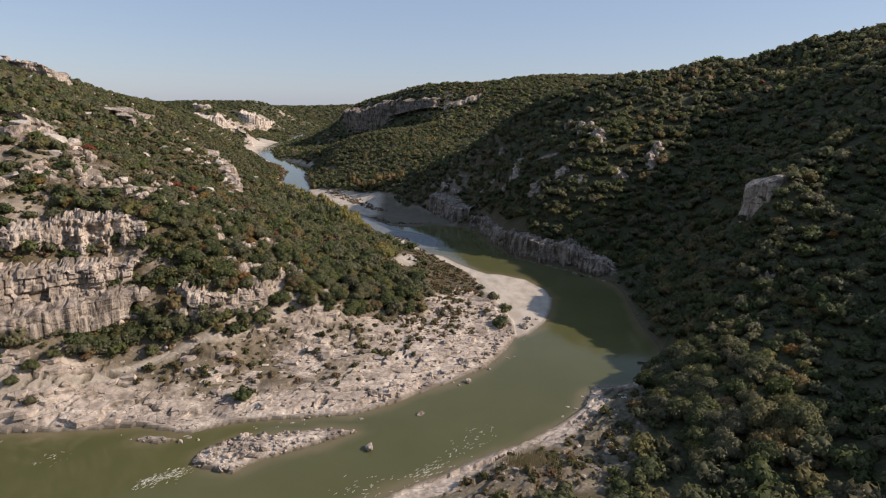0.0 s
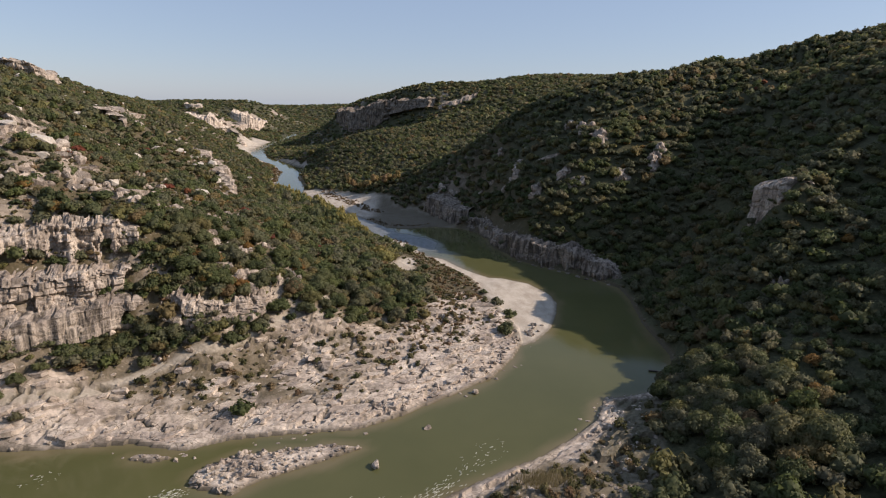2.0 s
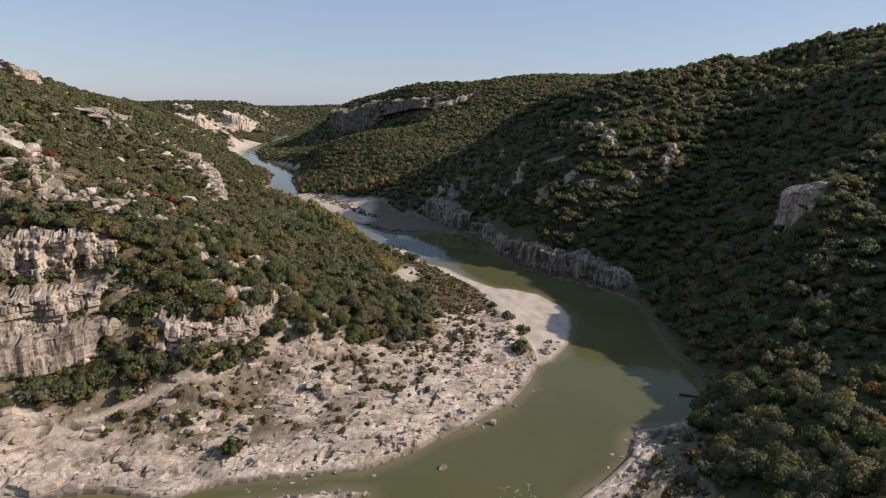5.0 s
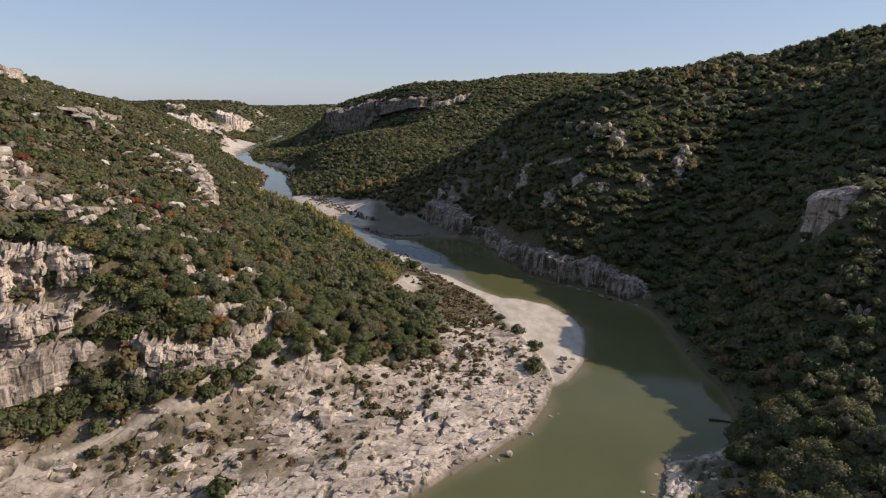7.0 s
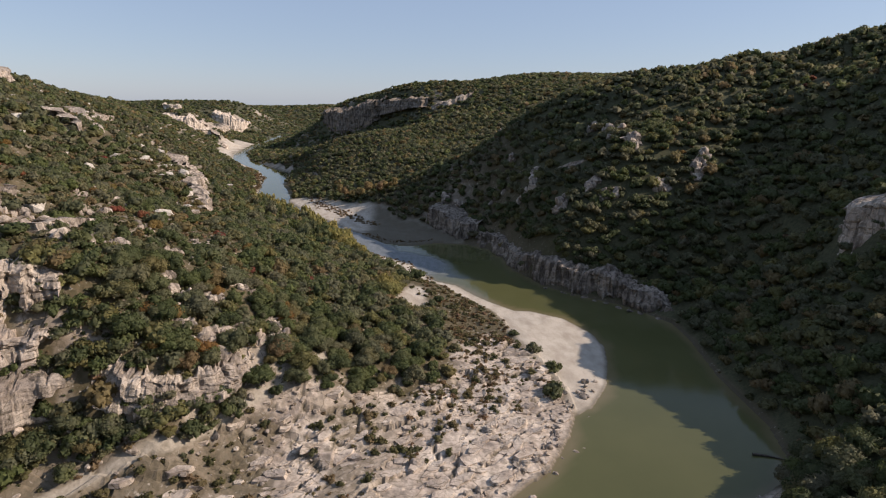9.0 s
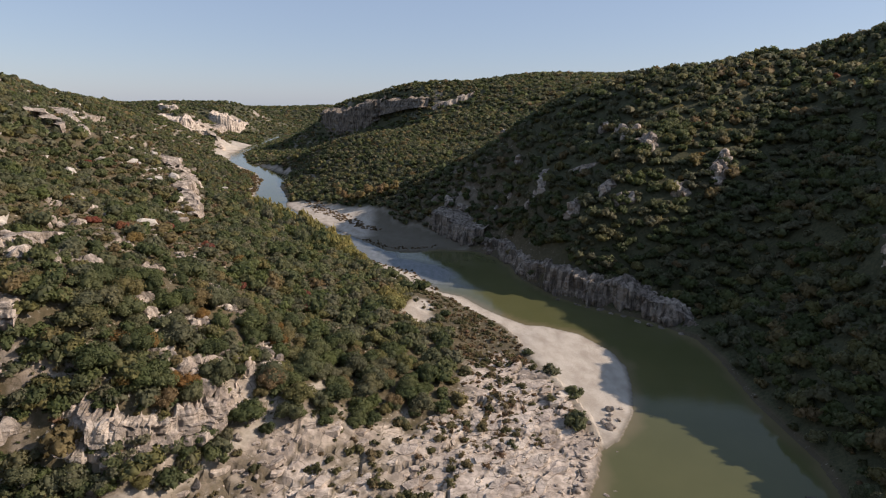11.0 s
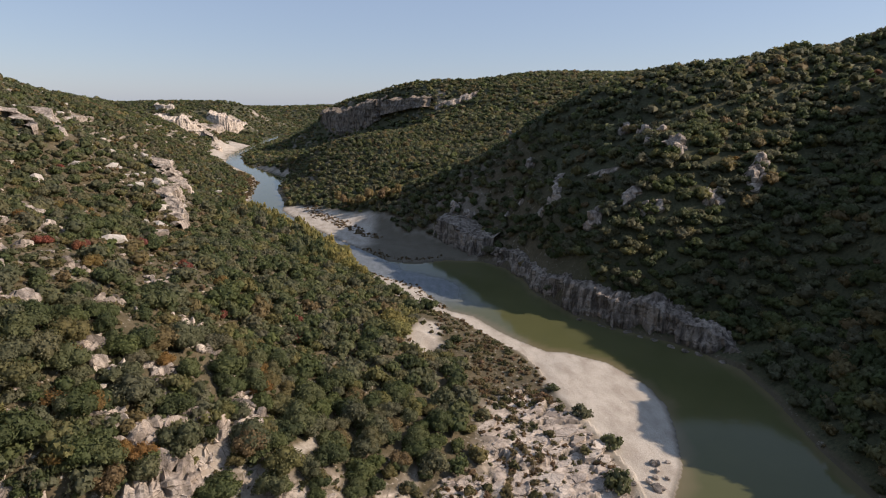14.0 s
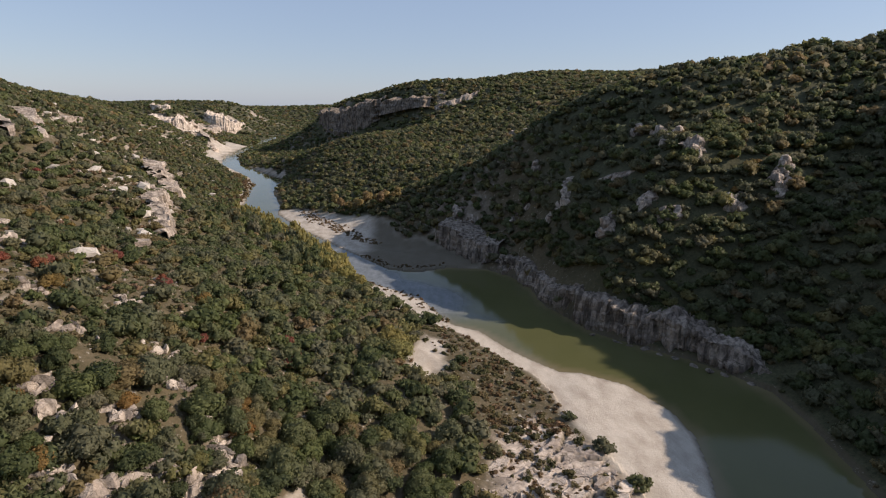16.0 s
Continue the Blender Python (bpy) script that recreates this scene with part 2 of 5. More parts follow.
bark_nt.links.new(ramp(bark_nt, noise_tex(bark_nt, 3, 5), [(0.3, (0.05, 0.04, 0.03)), (0.7, (0.14, 0.12, 0.1))]), bark_b.inputs["Base Color"])
BARK = bark_m


# ---- meshes ----
def mesh_of(name, verts, faces, mats, attrs=None, smooth_faces=True, normals=None):
    """A mesh from numpy arrays: verts n x 3, faces m x 3 or m x 4."""
    verts, faces = np.asarray(verts, np.float32), np.asarray(faces, np.int32)
    me = bpy.data.meshes.new(name)
    n, k = faces.shape
    me.vertices.add(len(verts))
    me.vertices.foreach_set("co", verts.ravel())
    me.loops.add(n * k)
    me.loops.foreach_set("vertex_index", faces.ravel())
    me.polygons.add(n)
    me.polygons.foreach_set("loop_start", np.arange(0, n * k, k, dtype=np.int32))
    me.polygons.foreach_set("use_smooth", np.full(n, smooth_faces))
    for m in mats if isinstance(mats, (list, tuple)) else [mats]:
        me.materials.append(m)
    for key, values in (attrs or {}).items():
        a = me.attributes.new(key, "FLOAT", "POINT")
        a.data.foreach_set("value", np.asarray(values, np.float32))
    me.update(calc_edges=True)
    if normals is not None:
        me.normals_split_custom_set_from_vertices(np.asarray(normals, np.float32))
    return me


def grid_faces(rows, cols):
    i = np.arange((rows - 1) * cols).reshape(rows - 1, cols)[:, :-1].ravel()
    return np.stack([i, i + 1, i + cols + 1, i + cols], 1)


# ---- the valley's plan ----
LEFT_BANK = [(-420, 78), (-150, 96), (-89, 98), (-73, 100), (-63, 102), (-52, 100), (-45, 104), (-37, 106), (-29, 107.5), (-20, 109),
             (-11, 115), (1.5, 126), (10, 134), (16, 145), (19, 153), (24, 157), (30, 167), (34, 180), (36, 190), (35, 200), (29, 212),
             (20, 218), (14, 219), (7, 227), (2, 234), (-4, 245), (-12, 250), (-15, 257), (-23, 276), (-38, 288), (-49, 299), (-57, 318),
             (-69, 341), (-80, 357), (-105, 393), (-125, 419), (-141, 450), (-155, 500), (-170, 560), (-186, 600), (-212, 645), (-248, 705), (-284, 810), (-310, 980), (-360, 1300)]
RIGHT_BANK = [(-330, 1300), (-292, 980), (-268, 820), (-240, 735), (-196, 655), (-152, 590), (-140, 515), (-119, 456), (-112, 425), (-90, 385), (-62, 345),
              (-48, 326), (-36, 309), (-24, 306), (-12, 313), (4, 311), (13, 301), (18, 287), (20, 266), (25, 258), (30, 245), (38, 238), (44, 232),
              (52, 226), (58, 218), (63, 209), (63, 195), (60, 172), (60, 150), (57, 138), (52, 131), (46, 127), (41, 126), (35, 124), (31, 114),
              (26, 109), (17, 101), (9, 96), (2, 91), (-5, 86), (-12, 81), (-32, 68), (-65, 55), (-120, 42), (-420, 25)]
SPIT = [(-18, 102.5), (-24, 103.3), (-32, 101), (-40, 99.4), (-47, 94), (-46, 89.5), (-38, 87.8), (-35, 91.5), (-27, 96.5)]
ISLET = [(-61, 98), (-57, 98.6), (-53.5, 97.6), (-56, 96.3), (-60, 96.6)]
RIVER = LEFT_BANK + RIGHT_BANK
# bare rock shelf on the inside of the bend, gravel bar at its tip, gravel further up
SHELF = [(-140, 90), (-140, 104), (-98, 105), (-84, 113), (-72, 122), (-56, 127), (-46, 137), (-36, 145), (-24, 150), (-12, 157), (-7, 168), (-5, 184), (4, 194), (12, 186), (16, 172), (18, 160), (22, 150),
         (19, 140), (4, 122), (-20, 104), (-80, 94)]
BAR = [(20, 152), (18, 166), (15, 178), (11, 190), (9, 200), (6, 212), (1, 221), (-6, 230), (-16, 240), (-28, 254), (-34, 268), (-44, 286), (-20, 290), (0, 250), (40, 220), (44, 180), (26, 150)]
UPPER_GRAVEL = [(-62, 338), (-75, 362), (-104, 404), (-120, 436), (-100, 432), (-74, 410), (-56, 398), (-42, 378), (-32, 356), (-18, 346), (-8, 330), (4, 317), (-12, 305), (-36, 303)]
CLEARING = [(-24, 205), (-18, 203), (-14, 212), (-15, 226), (-20, 230), (-24, 220)]
FAR_BEACH = [(-166, 555), (-192, 590), (-226, 640), (-275, 722), (-310, 826), (-340, 980), (-304, 985), (-278, 822), (-246, 715), (-205, 642), (-182, 606), (-164, 588), (-160, 578)]
RIGHT_SLABS = [(45, 128), (33, 125), (23, 107), (-15, 78), (-9, 72), (12, 79), (28, 83), (35, 90), (39, 99), (41, 108), (45, 117), (48, 127)]
BRUSHY = [(-20, 150), (-12, 160), (-7, 172), (-6, 186), (-8, 204), (-15, 222), (-20, 236), (-12, 240), (2, 224), (9, 204), (13, 186), (17, 164), (10, 158), (-4, 150)]
FOOTPATH = [(-96, 101), (-79, 109), (-66, 119.5), (-56, 126), (-48, 135.5), (-41, 143), (-37, 151), (-35, 158)]
# heights of the land along its lines: slopes, brows, benches and ridges
LEFT_FLANK = [(-140, 104, 8), (-97, 105, 13), (-86, 111, 12.5), (-78, 119, 12), (-68, 124, 11.5), (-59, 117, 4.5), (-50, 128, 5), (-38, 137, 6),
              (-40, 117, 2.2), (-65, 110, 3), (-19, 120, 2), (-20, 140, 3), (0, 140, 2.2), (-26, 146, 6), (-8, 158, 3.5),
              (-56, 130, 15.5), (-38, 147, 14), (-31, 164, 10), (-20, 168, 7.5), (-43, 155, 17), (-54, 143, 22)]
LEFT_BROW = [(-104, 121, 36), (-94, 132, 37.5), (-86, 136, 37.5), (-76, 138, 37), (-66, 140, 29), (-85, 151, 39.5), (-98, 156, 46), (-82, 162, 38),
             (-64, 154, 31), (-54, 155, 25), (-53, 164, 24.5), (-44, 178, 15.5), (-57, 182, 20), (-88, 184, 37), (-62, 196, 22), (-72, 197, 27),
             (-84, 200, 32), (-116, 150, 57), (-130, 190, 52), (-170, 170, 78)]
LEFT_WOODS = [(-45, 194, 12), (-28, 190, 10), (-8, 190, 3.5), (-25, 218, 6), (-10, 232, 4), (-42, 240, 8), (-62, 230, 17), (-48, 270, 5), (-66, 292, 5),
              (-85, 320, 6), (-108, 352, 6), (-82, 260, 17), (-102, 268, 21), (-112, 283, 28), (-118, 216, 40), (-140, 255, 43), (-133, 296, 37),
              (-150, 355, 22), (-168, 387, 23), (-128, 372, 8), (-170, 309, 54), (-202, 365, 52), (-200, 300, 62), (-245, 345, 74)]
LEFT_RIDGE = [(-290, 460, 72), (-272, 420, 73), (-300, 380, 86), (-240, 240, 92), (-320, 200, 105), (-300, 510, 69), (-500, 450, 78), (-800, 300, 90),
              (-195, 470, 14), (-210, 530, 16), (-225, 590, 12), (-255, 610, 28), (-230, 430, 40), (-250, 520, 44)]
# the gorge further up: plateau, the cliffs under its rim, talus and low rocks by the beach
LEFT_PLATEAU = [(-330, 570, 63), (-352, 650, 60), (-401, 800, 58), (-475, 1050, 58), (-560, 700, 60), (-640, 1000, 56), (-700, 1300, 50), (-800, 700, 62),
                (-566, 1400, 51), (-547, 1500, 55), (-519, 1550, 57), (-497, 1600, 49), (-471, 1620, 30), (-430, 1600, 3), (-640, 1700, 48)]
LEFT_CLIFFS = [(-452, 968, 45), (-415, 957, 45), (-393, 968, 39), (-440, 1000, 56), (-445, 1050, 52), (-434, 938, 20), (-406, 928, 18), (-384, 938, 15),
               (-362, 1000, 12), (-375, 1100, 8), (-478, 1258, 41), (-442, 1268, 37), (-463, 1232, 17), (-424, 1250, 7), (-530, 1300, 52), (-400, 1350, 2),
               (-350, 864, 20), (-328, 874, 20), (-308, 852, 6), (-299, 700, 19), (-287, 800, 3), (-335, 760, 34), (-375, 860, 34), (-318, 960, 3), (-345, 1100, 2)]
HORIZON = [(-660, 2300, 34), (-616, 2450, 44), (-475, 2450, 52), (-300, 2450, 56), (-520, 1950, 8), (-380, 1900, 4), (-900, 2400, 46), (-250, 1700, 30), (-100, 1700, 60), (200, 2200, 80), (600, 1600, 100), (-700, 3000, 48), (0, 3000, 60)]
RIGHT_SPUR = [(46, 97, 6), (56, 96, 9.5), (66, 92, 12), (58, 108, 9), (68, 101, 12.5), (50, 84, 7), (20, 84, 3.5), (44, 70, 8), (70, 70, 16), (62, 127, 11),
              (75, 131, 16), (84, 121, 20), (90, 145, 23), (111, 174, 39), (105, 177, 46.5), (110, 140, 34), (100, 110, 26), (140, 160, 52), (150, 110, 61),
              (130, 90, 52), (64, 140, 6), (70, 160, 10), (84, 180, 18), (92, 184, 22), (102, 192, 37)]
RIGHT_GULLY = [(76, 205, 9), (92, 212, 16), (101, 221, 27), (106, 224, 35), (84, 239, 21), (66, 232, 8), (120, 240, 44), (81, 262, 37), (62, 242, 16), (50, 250, 18), (34, 256, 17), (53, 263, 34), (40, 272, 29)]
RIGHT_HILL = [(90, 268, 45), (68, 284, 55), (98, 282, 53), (115, 274, 48), (119, 284, 57), (69, 296, 56), (64, 318, 60), (66, 330, 68), (88, 318, 73), (137, 300, 69), (146, 296, 73), (174, 320, 85),
              (30, 296, 24), (36, 312, 38), (16, 318, 12), (10, 330, 12), (-8, 356, 12), (10, 352, 24), (30, 345, 41)]
SPUR_CREST = [(66, 350, 72), (55, 355, 69), (45, 362, 64), (34, 370, 56), (22, 378, 47), (9, 386, 37), (-5, 394, 30), (-20, 402, 22), (-46, 410, 12), (-60, 416, 7),
              (60, 400, 58), (20, 420, 36), (-20, 430, 20), (82, 348, 79), (106, 350, 84), (134, 350, 88), (150, 348, 92), (190, 335, 101), (230, 345, 109),
              (104, 393, 74), (130, 388, 78), (160, 385, 84), (195, 375, 92), (172, 250, 84), (230, 260, 100), (200, 180, 86), (300, 250, 112), (300, 420, 106), (180, 440, 86), (90, 440, 70)]
GRAVEL_FLAT = [(-40, 360, 1.4), (-58, 386, 1.5), (-25, 344, 1.2), (-76, 402, 1.6), (-98, 424, 1.6), (-14, 334, 1.2), (-34, 334, 1.0)]
FAR_HILL = [(-92, 460, 8), (-60, 440, 10), (-54, 480, 20), (-15, 450, 24), (-90, 560, 29), (-14, 560, 36), (28, 520, 36), (-114, 545, 18), (-128, 605, 22),
            (-170, 655, 10), (-150, 700, 10), (-165, 745, 8), (-186, 800, 7), (-205, 865, 8), (-118, 690, 17), (-90, 660, 25), (-46, 660, 38), (0, 640, 54),
            (45, 690, 68), (120, 600, 62), (140, 720, 92), (250, 700, 106), (196, 785, 101), (-250, 980, 6), (-240, 1200, 6)]
FAR_RIM = [(-170, 846, 25), (-140, 826, 28), (-114, 798, 31), (-85, 776, 39), (-44, 742, 52), (-15, 732, 61), (13, 738, 70),
           (-160, 866, 58), (-128, 846, 64), (-102, 818, 67), (-73, 796, 74), (-34, 762, 76), (-4, 752, 78), (22, 756, 81),
           (-160, 806, 9), (-134, 778, 12), (-106, 754, 17), (-66, 718, 29), (-30, 708, 43),
           (-152, 890, 66), (-125, 880, 75), (-91, 855, 79), (-10, 840, 90), (69, 830, 100), (143, 850, 110), (219, 900, 112),
           (-140, 1000, 60), (-100, 1000, 78), (0, 950, 90), (100, 1200, 100), (400, 1200, 108), (500, 700, 112), (500, 200, 125)]
BEHIND = [(0, 30, 12), (-60, 30, 8), (-160, 10, 20), (60, 20, 25), (0, -60, 45), (-300, -60, 60), (200, 20, 80), (300, -60, 110), (-420, 200, 115), (-500, 0, 60)]
knots = np.array(LEFT_FLANK + LEFT_BROW + LEFT_WOODS + LEFT_RIDGE + RIGHT_SPUR + RIGHT_GULLY + RIGHT_HILL + SPUR_CREST + LEFT_PLATEAU + LEFT_CLIFFS + HORIZON + GRAVEL_FLAT + FAR_HILL + FAR_RIM + BEHIND, float)
shores = np.concatenate([along(LEFT_BANK, 14.0), along(RIGHT_BANK, 14.0)])
shores = np.c_[shores, np.full(len(shores), 0.4)]
knots = np.concatenate([knots, shores])


def spline(knots, soft=0.6):
    """The smoothest sheet over the land's lines: a thin plate."""
    p, z, n = knots[:, :2] / 100, knots[:, 2], len(knots)

    def kernel(a, b):
        r2 = (a[:, None, 0] - b[None, :, 0]) ** 2 + (a[:, None, 1] - b[None, :, 1]) ** 2
        return 0.5 * r2 * np.log(r2 + 1e-12)
    a = np.zeros((n + 3, n + 3))
    a[:n, :n] = kernel(p, p) + soft * 1e-3 * np.eye(n)
    a[:n, n:] = np.c_[np.ones(n), p]
    a[n:, :n] = a[:n, n:].T
    w = np.linalg.solve(a, np.r_[z, 0, 0, 0])

    def height(x, y):
        q = np.stack([np.ravel(x), np.ravel(y)], 1) / 100
        out = np.empty(len(q))
        for i in range(0, len(q), 20000):
            c = q[i:i + 20000]
            out[i:i + 20000] = kernel(c, p) @ w[:n] + w[n] + c @ w[n + 1:]
        return out.reshape(np.shape(x))
    return height


SHEET = spline(knots)


def stations(lo, a, b, hi, step, grow):
    """Coordinates from lo to hi, fine between a and b and ever coarser outside."""
    mid = list(np.arange(a, b, step))
    up, d = [b], step
    while up[-1] < hi:
        d *= grow
        up.append(up[-1] + d)
    down, d = [], step
    while (down[-1] if down else a) > lo:
        d *= grow
        down.append((down[-1] if down else a) - d)
    return np.array(down[::-1] + mid + up)


XS = stations(-1200, -95, 66, 1100, 0.6, 1.028)
YS = stations(-300, 82, 190, 3300, 0.6, 1.0155)
GX, GY = np.meshgrid(XS, YS)
IN_RIVER = inside(GX, GY, RIVER) & ~inside(GX, GY, SPIT) & ~inside(GX, GY, ISLET)
SHORE_D = np.minimum(away(GX, GY, LEFT_BANK), away(GX, GY, RIGHT_BANK))
SHORE_D = np.minimum(SHORE_D, np.minimum(away(GX, GY, SPIT + SPIT[:1]), away(GX, GY, ISLET + ISLET[:1])))


def soft_in(ring, width, x=None, y=None):
    x, y = (GX, GY) if x is None else (x, y)
    d = away(x, y, ring + ring[:1])
    return smooth(np.where(inside(x, y, ring), d, -d) + width * 0.6 * fbm(x / 6, y / 6, 3, 5), -width, width)


ON_SHELF, ON_BAR, ON_UPPER, ON_SLABS = soft_in(SHELF, 3), soft_in(BAR, 1.6), soft_in(UPPER_GRAVEL, 3), soft_in(RIGHT_SLABS, 2)
ON_SPIT = np.where(inside(GX, GY, SPIT) | inside(GX, GY, ISLET), 1.0, 0.0)
Z = SHEET(GX, GY)
far = smooth(np.hypot(GX, GY - 150), 120, 500)
Z += (1 - ON_SHELF) * (1 - ON_BAR) * smooth(SHORE_D, 4, 30) * (1.1 * fbm(GX / 16, GY / 16, 4, 21) + far * 2.0 * fbm(GX / 70, GY / 70, 4, 33))
# layered slabs of the shelf: blocks that step up and down along the bedding
su, sv = (GX * 0.86 + GY * 0.5), (-GX * 0.5 + GY * 0.86)
wob = 1.4 * fbm(GX / 7, GY / 7, 3, 3)
pick1, edge1 = cells((su + wob) / 12, (sv + wob) / 4.2, 41)
pick2, edge2 = cells((su - wob) / 3.6, (sv + wob) / 1.5, 47)
rough_part = smooth(fbm(GX / 17, GY / 17, 3, 9), -0.2, 0.6)
slabs = (pick1 - 0.5) * 1.5 - 0.6 * (1 - smooth(edge1, 0.0, 0.06)) + (0.05 + 0.5 * rough_part) * ((pick2 - 0.5) * 0.8 - 0.35 * (1 - smooth(edge2, 0, 0.12)))
slabs += 0.35 * (((sv + wob) / 2.6) % 1.0 - 0.5)  # thin beds that dip away from the river
rocky = np.maximum(np.maximum(ON_SHELF * (1 - ON_BAR), ON_SLABS), 0)
Z += rocky * slabs * smooth(SHORE_D, 0.2, 2.5)
Z = np.where(ON_SPIT > 0, 0.25 + 0.35 * smooth(SHORE_D, 0, 3) + 0.25 * pick2, Z)
shore_rise = 0.12 + np.where(ON_BAR > 0.5, 0.10, 0.5) * SHORE_D
Z = np.where(IN_RIVER, -np.minimum(2.5, 0.05 + 0.3 * SHORE_D), np.maximum(np.minimum(Z, shore_rise + 14 * (1 - ON_BAR) ** 2 * smooth(SHORE_D, 0.5, 4) + 200 * (ON_BAR < 0.02)), 0.12 + 0.04 * np.minimum(SHORE_D, 6) + 0.1 * rocky * pick2))
BANKSIDE = (1 - smooth(SHORE_D + 3 * fbm(GX / 14, GY / 14, 3, 77), 5, 11)) * smooth(GY, 415, 440) * (1 - smooth(GY, 640, 700)) * smooth(-GX, 135, 142) * ~IN_RIVER
ON_GRAVEL = np.maximum(np.maximum(0.9 * BANKSIDE, np.maximum(ON_BAR, ON_UPPER)), np.maximum(soft_in(FAR_BEACH, 4), soft_in(CLEARING, 2)))


def lookup(field, x, y):
    """A field of the land at any place."""
    i = np.clip(np.searchsorted(XS, x) - 1, 0, len(XS) - 2)
    j = np.clip(np.searchsorted(YS, y) - 1, 0, len(YS) - 2)
    fx = np.clip((x - XS[i]) / (XS[i + 1] - XS[i]), 0, 1)
    fy = np.clip((y - YS[j]) / (YS[j + 1] - YS[j]), 0, 1)
    return (field[j, i] * (1 - fx) + field[j, i + 1] * fx) * (1 - fy) + (field[j + 1, i] * (1 - fx) + field[j + 1, i + 1] * fx) * fy


gz_y, gz_x = np.gradient(Z, YS, XS)
SLOPE = np.hypot(gz_x, gz_y)
patches = smooth(fbm(GX / 12, GY / 12, 4, 61) + 0.5 * fbm(GX / 60, GY / 60, 2, 63), 0.25, 0.6)
ROCK = np.clip(np.maximum(rocky, ON_SPIT) + smooth(SLOPE, 1.8, 2.6) * smooth(20 - GX, 0, 20) * smooth(420 - GY, 0, 50) + 0.6 * smooth(SLOPE + 0.6 * fbm(GX / 4, GY / 4, 3, 65), 1.7, 2.3) * smooth(-GX, 40, 55) * smooth(185 - GY, 0, 30) + 0.5 * patches * smooth(SLOPE, 0.3, 0.6) * smooth(20 - GX, 0, 30), 0, 1)
BARE = smooth(SLOPE + 0.3 * fbm(GX / 14, GY / 14, 3, 69), 0.5, 0.85) * smooth(GY, 560, 640) * smooth(-GX, 200, 240)
ROCK = np.maximum(ROCK, 0.95 * BARE)
WOODED = np.maximum(smooth(GX, 20, 40) * smooth(SHORE_D, 0.3, 1.5), np.maximum(smooth(GY, 600, 800), smooth(GY, 380, 410) * smooth(GX, -120, -100)))
turf = smooth(fbm(GX / 9, GY / 9, 4, 67), -0.25, 0.45) * smooth(SHORE_D, 5, 14) * smooth(-GX, 5, 40) * ON_SHELF
LOW_BANK = ON_SLABS * smooth(away(GX, GY, RIGHT_BANK) + 2 * fbm(GX / 6, GY / 6, 3, 75), 2.5, 5.5)
ROCK *= 1 - 0.8 * LOW_BANK
turf = np.maximum(turf, 0.95 * smooth(SHORE_D + 5 * fbm(GX / 8, GY / 8, 3, 73), 8, 15) * smooth(-GX - 0.25 * (GY - 110), 28, 50) * ON_SHELF)
ROCK *= 1 - 0.85 * turf
JOINT = rocky * np.maximum(1 - smooth(edge1, 0.015, 0.06), 0.9 * rough_part * (1 - smooth(edge2, 0.02, 0.12))) * smooth(SHORE_D, 1, 4)
TRODDEN = 1 - smooth(away(GX, GY, FOOTPATH), 0.5, 1.1)
DAMP_SHADE = np.where(IN_RIVER, 1.0, (1 - smooth(SHORE_D, 0.3, 1.3)) * 0.6)
DAMP_SHADE = np.maximum(DAMP_SHADE, 0.9 * ON_UPPER * np.maximum(1 - smooth(GY, 318, 336), smooth(GX + 2 * fbm(GX / 9, GY / 9, 3, 99), -54, -44)))  # near hill's shade put into the upper gravel's colour
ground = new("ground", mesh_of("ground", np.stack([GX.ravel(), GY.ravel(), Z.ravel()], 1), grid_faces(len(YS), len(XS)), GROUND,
                               {"rock": ROCK.ravel(), "gravel": ON_GRAVEL.ravel(), "damp_shade": DAMP_SHADE.ravel(), "trodden": TRODDEN.ravel(), "wooded": WOODED.ravel(), "joint": JOINT.ravel()}, False))
tagged(ground, "river gorge slopes of pale limestone, thin soil and dry grass", "ground", kind="structure")
wxs, wys = stations(-420, -100, 66, 68, 2.0, 1.08), stations(22, 70, 340, 1300, 2.0, 1.05)
wx, wy = np.meshgrid(wxs, wys)
DEEP = smooth(np.where(lookup(IN_RIVER * 1.0, wx, wy) > 0.5, lookup(SHORE_D, wx, wy), 0) + 1.2 * fbm(wx / 8, wy / 8, 3, 91), 0.2, 3.2)
RIFFLE = smooth(wy, 248, 268) * (1 - smooth(wy, 340, 356)) * (1 - smooth(away(wx, wy, LEFT_BANK) + 3 * fbm(wx / 9, wy / 9, 3, 95), 10, 17))
water = new("water", mesh_of("water", np.stack([wx.ravel(), wy.ravel(), 0 * wx.ravel()], 1), grid_faces(len(wys), len(wxs)), WATER, {"deep": DEEP.ravel(), "riffle": RIFFLE.ravel()}))
tagged(water, "murky olive-green river water with small ripples", "river", kind="structure")


# ---- cliffs ----
FACES = []


